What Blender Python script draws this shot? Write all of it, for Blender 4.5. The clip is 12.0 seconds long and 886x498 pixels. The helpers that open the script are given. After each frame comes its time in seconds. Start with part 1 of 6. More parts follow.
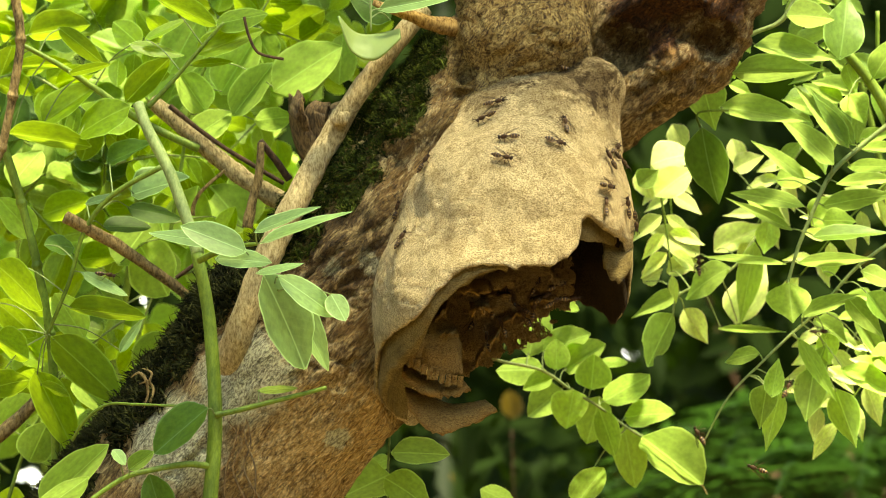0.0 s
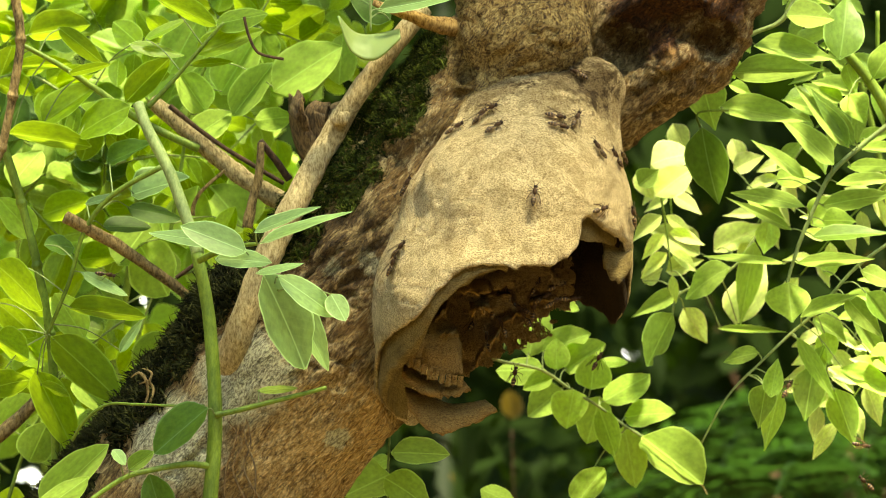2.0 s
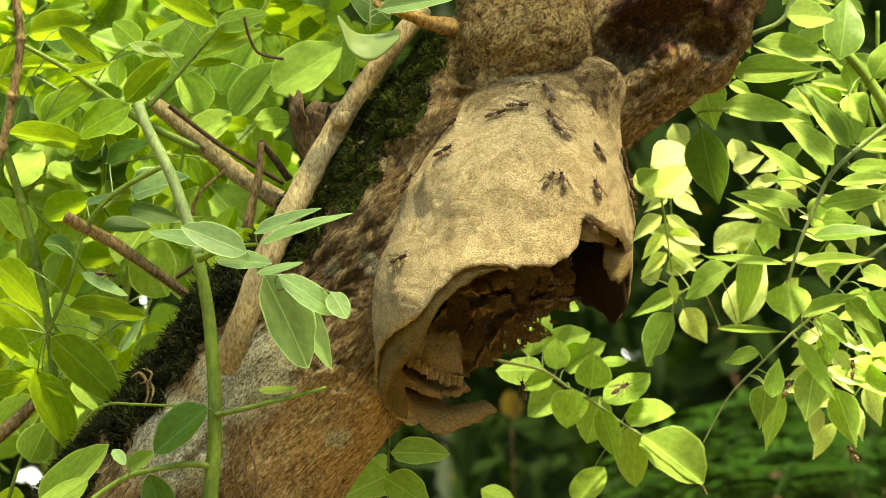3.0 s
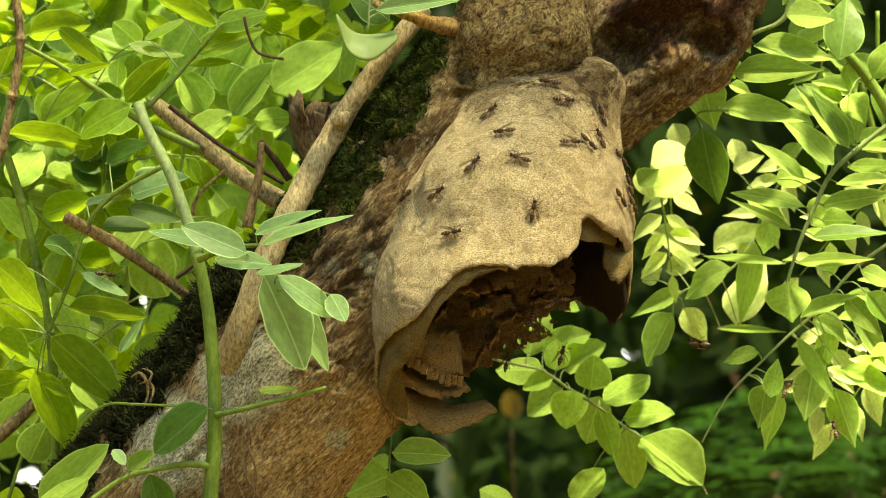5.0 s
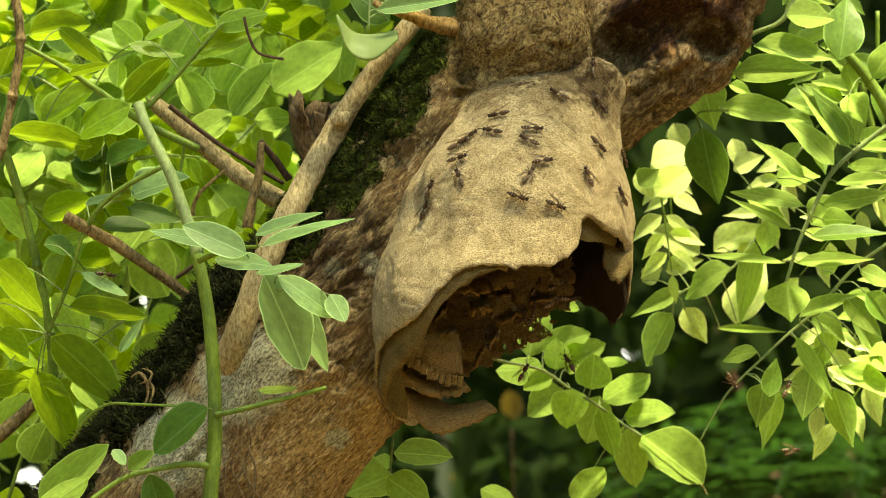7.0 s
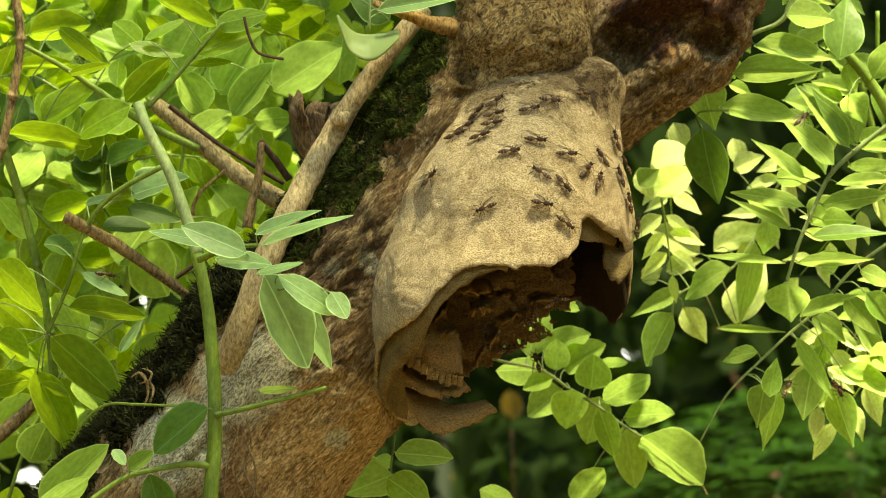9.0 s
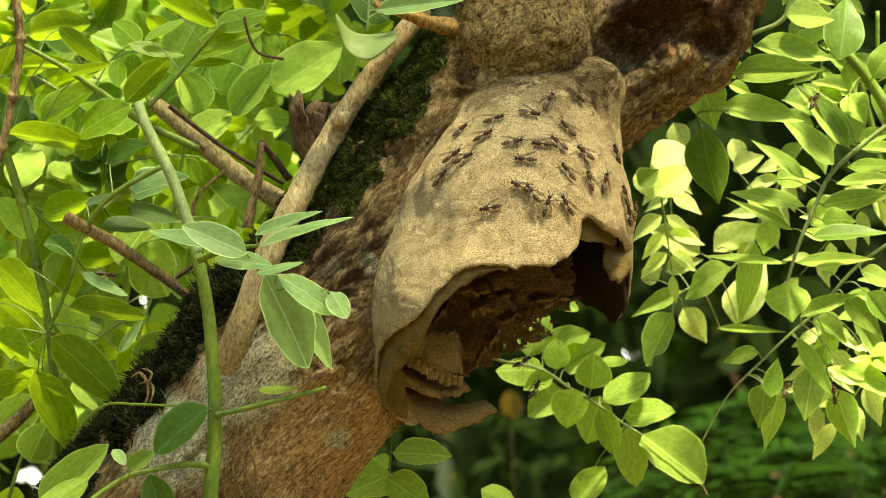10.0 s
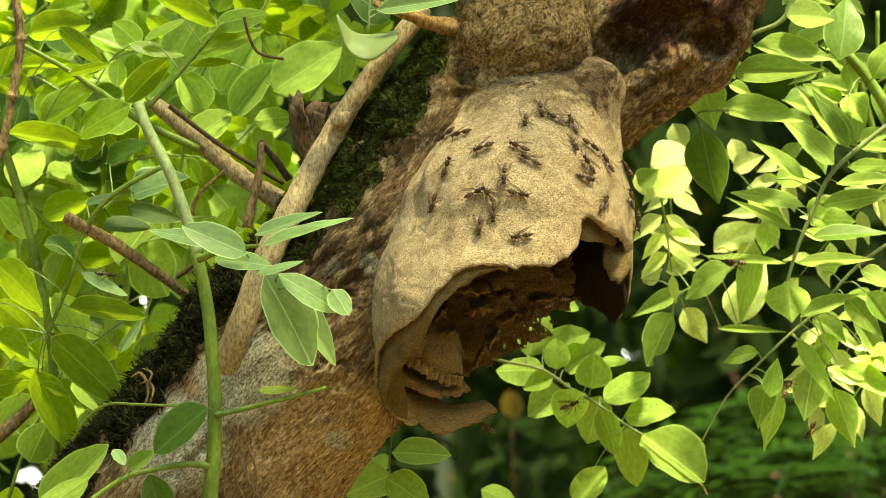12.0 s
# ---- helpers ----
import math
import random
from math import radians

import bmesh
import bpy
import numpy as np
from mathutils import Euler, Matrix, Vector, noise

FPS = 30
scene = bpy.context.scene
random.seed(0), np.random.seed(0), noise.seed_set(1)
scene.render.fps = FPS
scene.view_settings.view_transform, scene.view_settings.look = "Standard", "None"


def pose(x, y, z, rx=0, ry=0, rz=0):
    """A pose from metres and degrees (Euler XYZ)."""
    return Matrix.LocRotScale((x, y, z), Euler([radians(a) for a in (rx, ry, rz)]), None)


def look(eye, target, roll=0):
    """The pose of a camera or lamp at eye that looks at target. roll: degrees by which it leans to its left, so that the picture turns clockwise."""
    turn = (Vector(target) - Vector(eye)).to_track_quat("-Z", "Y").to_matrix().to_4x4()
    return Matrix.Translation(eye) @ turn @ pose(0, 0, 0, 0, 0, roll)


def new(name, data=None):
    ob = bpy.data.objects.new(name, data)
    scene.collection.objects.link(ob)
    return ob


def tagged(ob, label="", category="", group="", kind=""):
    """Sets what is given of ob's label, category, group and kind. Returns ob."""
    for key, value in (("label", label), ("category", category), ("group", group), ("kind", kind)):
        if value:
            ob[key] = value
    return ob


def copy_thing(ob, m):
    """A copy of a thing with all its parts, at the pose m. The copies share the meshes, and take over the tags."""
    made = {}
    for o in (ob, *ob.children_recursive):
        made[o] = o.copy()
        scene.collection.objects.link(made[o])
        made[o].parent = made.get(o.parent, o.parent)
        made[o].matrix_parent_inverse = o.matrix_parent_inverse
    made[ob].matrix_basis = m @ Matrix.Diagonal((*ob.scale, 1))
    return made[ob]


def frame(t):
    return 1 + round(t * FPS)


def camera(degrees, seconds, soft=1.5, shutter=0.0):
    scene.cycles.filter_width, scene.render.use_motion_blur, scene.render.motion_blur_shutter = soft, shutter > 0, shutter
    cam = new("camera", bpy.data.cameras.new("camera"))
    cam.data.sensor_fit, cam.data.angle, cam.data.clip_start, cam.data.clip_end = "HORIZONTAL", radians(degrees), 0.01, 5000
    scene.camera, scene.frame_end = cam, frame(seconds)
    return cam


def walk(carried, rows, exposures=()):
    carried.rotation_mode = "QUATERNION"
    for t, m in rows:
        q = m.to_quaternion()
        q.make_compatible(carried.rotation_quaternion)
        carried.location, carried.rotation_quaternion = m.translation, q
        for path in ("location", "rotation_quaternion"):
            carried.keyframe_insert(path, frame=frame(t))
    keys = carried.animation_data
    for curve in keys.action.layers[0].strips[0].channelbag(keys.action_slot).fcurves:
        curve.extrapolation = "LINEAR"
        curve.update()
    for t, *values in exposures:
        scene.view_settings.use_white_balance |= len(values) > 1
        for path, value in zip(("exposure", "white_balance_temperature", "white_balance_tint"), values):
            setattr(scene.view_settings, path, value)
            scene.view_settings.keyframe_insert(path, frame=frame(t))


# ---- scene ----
# The plan: a board through the wasp nest, facing the viewer; one step of the board is K metres.
LENS = 16.0
DIST = 2.68
PITCH = radians(12.0)
HEIGHT = 2.2
K = 2 * DIST * math.tan(radians(LENS / 2)) / 1568
BOARD = Matrix(((1, 0, 0, 0),
                (0, -math.sin(PITCH), -math.cos(PITCH), 0),
                (0, math.cos(PITCH), -math.sin(PITCH), HEIGHT),
                (0, 0, 0, 1)))
EYE = BOARD @ Vector((0, 0, DIST))


def spot(a, b, w=0.0):
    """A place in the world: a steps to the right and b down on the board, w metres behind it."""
    g = 1 + w / DIST
    return BOARD @ Vector(((a - 784) * K * g, (441 - b) * K * g, -w))


def spots(p):
    """The same for an array of rows a, b, c; c is counted in steps towards the viewer."""
    w = -p[:, 2] * K
    g = 1 + w / DIST
    q = np.stack([(p[:, 0] - 784) * K * g, (441 - p[:, 1]) * K * g, -w], 1)
    m = np.array(BOARD)
    return q @ m[:3, :3].T + m[:3, 3]


cam = camera(LENS, 12.0, soft=0.45, shutter=0.4)
walk(cam, [(0.0, look(EYE, (0, 0, HEIGHT))), (12.0, look(EYE, (0, 0, HEIGHT)))],
     exposures=[(0.0, 2.54, 9600, 3), (2.0, 2.54, 9600, 3), (3.0, 2.39, 9600, 3), (5.0, 2.30, 9600, 3), (7.0, 2.24, 9600, 3), (10.0, 2.24, 9600, 3), (11.0, 2.36, 9600, 3), (12.0, 2.36, 9600, 3)])
cam.data.dof.use_dof = True
cam.data.dof.focus_distance = DIST - 0.13
cam.data.dof.aperture_fstop = 10.0

# ---- light ----
world = bpy.data.worlds.new("world")
scene.world = world
world.use_nodes = True
SUN_WAY = Vector((0.24, -0.32, 0.915)).normalized()
sky = world.node_tree.nodes.new("ShaderNodeTexSky")
sky.sky_type = "NISHITA"
sky.sun_disc = False
sky.sun_elevation = math.asin(SUN_WAY.z)
sky.sun_rotation = math.atan2(SUN_WAY.x, SUN_WAY.y)
back = world.node_tree.nodes["Background"]
back.inputs["Strength"].default_value = 0.15
world.node_tree.links.new(sky.outputs[0], back.inputs["Color"])
sun = new("sun", bpy.data.lights.new("sun", "SUN"))
sun.data.energy = 4.6
sun.data.angle = radians(5.5)
sun.data.color = (0.98, 0.97, 0.90)
sun.matrix_world = look(SUN_WAY * 20, (0, 0, 0))


# ---- materials ----
def shader(name):
    m = bpy.data.materials.new(name)
    m.use_nodes = True
    n, l = m.node_tree.nodes, m.node_tree.links
    return m, n, l, n["Principled BSDF"]


def noise_at(n, l, scale, detail=6, rough=0.6, coords="Object", warp=0.0):
    tc = n.new("ShaderNodeTexCoord")
    t = n.new("ShaderNodeTexNoise")
    t.inputs["Scale"].default_value = scale
    t.inputs["Detail"].default_value = detail
    t.inputs["Roughness"].default_value = rough
    t.inputs["Distortion"].default_value = warp
    l.new(tc.outputs[coords], t.inputs["Vector"])
    return t


def ramp(n, l, source, stops):
    r = n.new("ShaderNodeValToRGB")
    e = r.color_ramp.elements
    while len(e) < len(stops):
        e.new(0.5)
    for k, (p, c) in zip(e, stops):
        k.position = p
        k.color = (*c, 1) if len(c) == 3 else c
    l.new(source, r.inputs["Fac"])
    return r


def blend(n, l, fac, a, b, how="MIX"):
    x = n.new("ShaderNodeMix")
    x.data_type, x.blend_type = "RGBA", how
    for key, v in ((0, fac), (6, a), (7, b)):
        if isinstance(v, (int, float)):
            x.inputs[key].default_value = v
        elif isinstance(v, tuple):
            x.inputs[key].default_value = (*v, 1)
        else:
            l.new(v, x.inputs[key])
    return x.outputs[2]


def bump(n, l, bsdf, height, strength, distance, under=None):
    b = n.new("ShaderNodeBump")
    b.inputs["Strength"].default_value = strength
    b.inputs["Distance"].default_value = distance
    l.new(height, b.inputs["Height"])
    if under:
        l.new(under.outputs[0], b.inputs["Normal"])
    l.new(b.outputs[0], bsdf.inputs["Normal"])
    return b


def leaf_material(name, top, glow, gloss=0.45, through_light=0.5, shine=0.25):
    """A leaf blade: waxy, with a pale midrib and side veins, lit through by light from behind."""
    m, n, l, p = shader(name)
    tc = n.new("ShaderNodeTexCoord")
    sep = n.new("ShaderNodeSeparateXYZ")
    l.new(tc.outputs["Object"], sep.inputs[0])
    ab = n.new("ShaderNodeMath")
    ab.operation = "ABSOLUTE"
    l.new(sep.outputs["X"], ab.inputs[0])
    rib = ramp(n, l, ab.outputs[0], [(0.0, (1, 1, 1)), (0.022, (0, 0, 0))])
    sl = n.new("ShaderNodeMath")
    sl.operation = "MULTIPLY_ADD"
    l.new(ab.outputs[0], sl.inputs[0])
    sl.inputs[1].default_value = -0.55
    l.new(sep.outputs["Y"], sl.inputs[2])
    wv = n.new("ShaderNodeMath")
    wv.operation = "MULTIPLY"
    l.new(sl.outputs[0], wv.inputs[0])
    wv.inputs[1].default_value = 62.0
    sn = n.new("ShaderNodeMath")
    sn.operation = "SINE"
    l.new(wv.outputs[0], sn.inputs[0])
    veins = ramp(n, l, sn.outputs[0], [(0.86, (0, 0, 0)), (1.0, (0.10, 0.10, 0.10))])
    inf = n.new("ShaderNodeObjectInfo")
    fine = noise_at(n, l, 9.0, 5)
    blot = ramp(n, l, fine.outputs["Fac"], [(0.3, (0.72, 0.72, 0.68)), (0.7, (1.12, 1.12, 1.0))])
    hue = n.new("ShaderNodeHueSaturation")
    hue.inputs["Color"].default_value = (*top, 1)
    rr = ramp(n, l, inf.outputs["Random"], [(0.0, (0.0, 0.0, 0.0)), (1.0, (1.0, 1.0, 1.0))])
    mp = n.new("ShaderNodeMapRange")
    mp.inputs["To Min"].default_value, mp.inputs["To Max"].default_value = 0.74, 1.22
    l.new(rr.outputs[0], mp.inputs["Value"])
    l.new(mp.outputs[0], hue.inputs["Value"])
    col = blend(n, l, 1.0, hue.outputs[0], blot.outputs[0], "MULTIPLY")
    pale = tuple(min(1, c * 1.45 + 0.03) for c in top)
    col = blend(n, l, veins.outputs[0], col, pale)
    col = blend(n, l, rib.outputs[0], col, pale)
    at = n.new("ShaderNodeAttribute")
    at.attribute_name = "margin"
    rimline = ramp(n, l, at.outputs["Fac"], [(0.90, (0, 0, 0)), (0.99, (0.75, 0.75, 0.75))])
    col = blend(n, l, rimline.outputs[0], col, tuple(min(1, c * 2.4 + 0.08) for c in top))
    spec = noise_at(n, l, 24.0, 2)
    dots = ramp(n, l, spec.outputs["Fac"], [(0.70, (0, 0, 0)), (0.76, (0.7, 0.7, 0.7))])
    col = blend(n, l, dots.outputs[0], col, (0.12, 0.09, 0.02))
    l.new(col, p.inputs["Base Color"])
    p.inputs["Roughness"].default_value = gloss
    p.inputs["Specular IOR Level"].default_value = shine
    bump(n, l, p, blend(n, l, 0.5, rib.outputs[0], veins.outputs[0], "ADD"), 0.12, 0.001)
    tr = n.new("ShaderNodeBsdfTranslucent")
    h2 = n.new("ShaderNodeHueSaturation")
    h2.inputs["Color"].default_value = (*glow, 1)
    l.new(mp.outputs[0], h2.inputs["Value"])
    g = blend(n, l, 1.0, h2.outputs[0], blot.outputs[0], "MULTIPLY")
    g = blend(n, l, rimline.outputs[0], g, tuple(min(1, c * 1.4 + 0.05) for c in glow))
    g = blend(n, l, rib.outputs[0], g, tuple(min(1, c * 1.2 + 0.05) for c in glow))
    l.new(g, tr.inputs["Color"])
    mx = n.new("ShaderNodeMixShader")
    mx.inputs[0].default_value = through_light
    l.new(p.outputs[0], mx.inputs[1])
    l.new(tr.outputs[0], mx.inputs[2])
    l.new(mx.outputs[0], n["Material Output"].inputs["Surface"])
    return m


LEAF = leaf_material("leaf_green", (0.12, 0.24, 0.035), (0.46, 0.68, 0.17))
LEAF_YOUNG = leaf_material("leaf_young", (0.165, 0.31, 0.04), (0.50, 0.78, 0.17), 0.4, 0.56)
LEAF_MATURE = leaf_material("leaf_mature", (0.12, 0.235, 0.013), (0.38, 0.58, 0.034), 0.45, 0.52)
# Bright copy of the leaf material; its pale colour carries the strong sun.
LEAF_SUNLIT = leaf_material("leaf_sunlit_pale", (0.30, 0.47, 0.12), (0.78, 0.97, 0.34), 0.32, 0.68)
LEAF_DARK = leaf_material("leaf_old", (0.045, 0.11, 0.014), (0.13, 0.25, 0.03), 0.5, 0.35, 0.14)
LEAF_BLUISH = leaf_material("leaf_bluish", (0.21, 0.36, 0.115), (0.34, 0.52, 0.15), 0.42, 0.3)


def wood(name, dark, light, stretch=(60, 60, 20), scale=1.0, rough=0.85, relief=0.6):
    m, n, l, p = shader(name)
    tc = n.new("ShaderNodeTexCoord")
    mp = n.new("ShaderNodeMapping")
    mp.inputs["Scale"].default_value = tuple(s * scale for s in stretch)
    l.new(tc.outputs["Object"], mp.inputs["Vector"])
    t = n.new("ShaderNodeTexNoise")
    t.inputs["Scale"].default_value = 6
    t.inputs["Detail"].default_value = 9
    t.inputs["Roughness"].default_value = 0.76
    l.new(mp.outputs[0], t.inputs["Vector"])
    big = noise_at(n, l, 22.0 * scale, 4)
    c = ramp(n, l, t.outputs["Fac"], [(0.38, dark), (0.60, light)])
    c2 = ramp(n, l, big.outputs["Fac"], [(0.35, (0.6, 0.6, 0.6)), (0.65, (1.15, 1.1, 1.05))])
    l.new(blend(n, l, 1.0, c.outputs[0], c2.outputs[0], "MULTIPLY"), p.inputs["Base Color"])
    p.inputs["Roughness"].default_value = rough
    p.inputs["Specular IOR Level"].default_value = 0.2
    bump(n, l, p, t.outputs["Fac"], relief, 0.004)
    return m


TWIG = wood("twig_brown", (0.07, 0.048, 0.016), (0.40, 0.295, 0.12), relief=1.0)
TWIG_PALE = wood("twig_pale", (0.19, 0.14, 0.052), (0.60, 0.50, 0.25), stretch=(70, 70, 26), relief=1.0)
TWIG_GREY = wood("twig_grey", (0.13, 0.10, 0.040), (0.52, 0.44, 0.22), relief=1.0)
TWIG_DARK = wood("twig_dark", (0.025, 0.015, 0.008), (0.10, 0.06, 0.03))
STEM = wood("stem_green", (0.085, 0.155, 0.02), (0.155, 0.25, 0.036), scale=1.0, rough=0.5, relief=0.12)
STEM_PALE = wood("stem_pale", (0.12, 0.19, 0.055), (0.23, 0.31, 0.11), scale=1.0, rough=0.55, relief=0.12)


def along_trunk(n, l, size):
    """Coordinates that run with the trunk: size in metres across, across and along."""
    tc = n.new("ShaderNodeTexCoord")
    mp = n.new("ShaderNodeMapping")
    mp.vector_type = "TEXTURE"
    mp.inputs["Rotation"].default_value = (0, radians(38), 0)
    mp.inputs["Scale"].default_value = size
    l.new(tc.outputs["Object"], mp.inputs["Vector"])
    return mp.outputs[0]


def grain_at(n, l, vector, detail, rough, warp=0.0):
    t = n.new("ShaderNodeTexNoise")
    t.inputs["Scale"].default_value = 1.0
    t.inputs["Detail"].default_value = detail
    t.inputs["Roughness"].default_value = rough
    t.inputs["Distortion"].default_value = warp
    l.new(vector, t.inputs["Vector"])
    return t


def patch_round(n, l, place, radius, ragged, scale=40.0):
    """A mask that is one near a place and fades with a ragged edge."""
    tc = n.new("ShaderNodeTexCoord")
    d = n.new("ShaderNodeVectorMath")
    d.operation = "DISTANCE"
    l.new(tc.outputs["Object"], d.inputs[0])
    d.inputs[1].default_value = place
    t = noise_at(n, l, scale, 9, 0.7)
    m = n.new("ShaderNodeMath")
    m.operation = "MULTIPLY_ADD"
    l.new(t.outputs["Fac"], m.inputs[0])
    m.inputs[1].default_value = ragged
    l.new(d.outputs["Value"], m.inputs[2])
    r = n.new("ShaderNodeMapRange")
    r.inputs["From Min"].default_value = radius * 0.7 + ragged * 0.5
    r.inputs["From Max"].default_value = radius + ragged * 0.5
    r.inputs["To Min"].default_value, r.inputs["To Max"].default_value = 1.0, 0.0
    l.new(m.outputs[0], r.inputs["Value"])
    return r.outputs[0]


def cracks(n, l, source, width, low=0.2):
    """One on the surface and low along the thin lines where the noise passes its middle."""
    d = n.new("ShaderNodeMath")
    d.operation = "SUBTRACT"
    l.new(source, d.inputs[0])
    d.inputs[1].default_value = 0.5
    a = n.new("ShaderNodeMath")
    a.operation = "ABSOLUTE"
    l.new(d.outputs[0], a.inputs[0])
    return ramp(n, l, a.outputs[0], [(0.0, (low, low, low)), (width, (1, 1, 1))])


def bark_material():
    m, n, l, p = shader("bark")
    fibre = grain_at(n, l, along_trunk(n, l, (0.0034, 0.0034, 0.0095)), 12, 0.74, 0.4)
    flake = grain_at(n, l, along_trunk(n, l, (0.012, 0.012, 0.027)), 12, 0.72, 0.6)
    fine = grain_at(n, l, along_trunk(n, l, (0.0016, 0.0016, 0.0034)), 5, 0.7)
    scale = noise_at(n, l, 150.0, 7, 0.66, warp=1.6)
    split = grain_at(n, l, along_trunk(n, l, (0.011, 0.011, 0.050)), 8, 0.62, 0.8)
    base = ramp(n, l, fibre.outputs["Fac"], [(0.36, (0.05, 0.029, 0.010)), (0.45, (0.16, 0.098, 0.034)),
                                              (0.54, (0.33, 0.23, 0.088)), (0.65, (0.66, 0.52, 0.25))])
    rust = noise_at(n, l, 9.0, 6, 0.62)
    rmask = ramp(n, l, rust.outputs["Fac"], [(0.47, (0, 0, 0)), (0.60, (0.6, 0.6, 0.6))])
    c = blend(n, l, rmask.outputs[0], base.outputs[0], (0.24, 0.132, 0.040))
    green = noise_at(n, l, 13.0, 6, 0.66)
    gmask = ramp(n, l, green.outputs["Fac"], [(0.54, (0, 0, 0)), (0.66, (0.5, 0.5, 0.5))])
    c = blend(n, l, gmask.outputs[0], c, (0.17, 0.14, 0.045))
    pale = ramp(n, l, flake.outputs["Fac"], [(0.515, (0, 0, 0)), (0.545, (0.85, 0.85, 0.85))])
    pcol = ramp(n, l, fibre.outputs["Fac"], [(0.38, (0.20, 0.13, 0.045)), (0.56, (0.68, 0.54, 0.27))])
    c = blend(n, l, pale.outputs[0], c, pcol.outputs[0])
    # grey-green lichen low on the trunk, a few spots higher, ochre on the swelling above
    lich = ramp(n, l, fine.outputs["Fac"], [(0.34, (0.36, 0.35, 0.18)), (0.56, (0.66, 0.66, 0.43))])
    russet = ramp(n, l, fibre.outputs["Fac"], [(0.36, (0.21, 0.115, 0.034)), (0.47, (0.50, 0.335, 0.120)), (0.60, (0.82, 0.67, 0.34))])
    c = blend(n, l, patch_round(n, l, spot(580, 800, -0.07), 0.085, 0.07), c, russet.outputs[0])
    for place, radius in ((spot(430, 665, -0.09), 0.046), (spot(500, 655, -0.09), 0.020), (spot(330, 790, -0.07), 0.05), (spot(655, 465, -0.095), 0.013),
                          (spot(590, 470, -0.095), 0.012), (spot(595, 775, -0.08), 0.012)):
        c = blend(n, l, patch_round(n, l, place, radius, 0.045), c, lich.outputs[0])
    ochre = ramp(n, l, scale.outputs["Fac"], [(0.37, (0.07, 0.036, 0.010)), (0.46, (0.25, 0.16, 0.047)), (0.60, (0.52, 0.39, 0.15))])
    c = blend(n, l, patch_round(n, l, spot(925, 35, -0.06), 0.088, 0.04), c, ochre.outputs[0])
    rot = ramp(n, l, fibre.outputs["Fac"], [(0.40, (0.020, 0.009, 0.004)), (0.52, (0.11, 0.045, 0.014)), (0.64, (0.32, 0.15, 0.045))])
    c = blend(n, l, patch_round(n, l, spot(1160, 20, -0.02), 0.050, 0.05), c, rot.outputs[0])
    c = blend(n, l, patch_round(n, l, spot(1265, -5, -0.02), 0.038, 0.04), c, rot.outputs[0])
    c = blend(n, l, patch_round(n, l, spot(1195, 105, -0.03), 0.011, 0.03), c, (0.42, 0.24, 0.085))
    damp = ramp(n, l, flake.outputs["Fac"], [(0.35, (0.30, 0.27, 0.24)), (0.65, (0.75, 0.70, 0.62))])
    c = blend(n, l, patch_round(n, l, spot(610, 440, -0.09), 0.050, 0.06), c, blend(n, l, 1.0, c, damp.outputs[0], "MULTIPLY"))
    crack = cracks(n, l, split.outputs["Fac"], 0.018, 0.22)
    c = blend(n, l, 1.0, c, crack.outputs[0], "MULTIPLY")
    speck = ramp(n, l, fine.outputs["Fac"], [(0.38, (0.55, 0.53, 0.50)), (0.56, (1.25, 1.25, 1.25))])
    c = blend(n, l, 1.0, c, speck.outputs[0], "MULTIPLY")
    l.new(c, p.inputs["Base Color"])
    p.inputs["Roughness"].default_value = 0.85
    p.inputs["Specular IOR Level"].default_value = 0.25
    b0 = bump(n, l, p, crack.outputs[0], 0.6, 0.004)
    b1 = bump(n, l, p, scale.outputs["Fac"], 1.0, 0.007, bump(n, l, p, pale.outputs[0], 0.5, 0.0015, bump(n, l, p, flake.outputs["Fac"], 1.0, 0.016, b0)))
    b2 = bump(n, l, p, fibre.outputs["Fac"], 1.0, 0.013, b1)
    bump(n, l, p, fine.outputs["Fac"], 1.0, 0.004, b2)
    return m


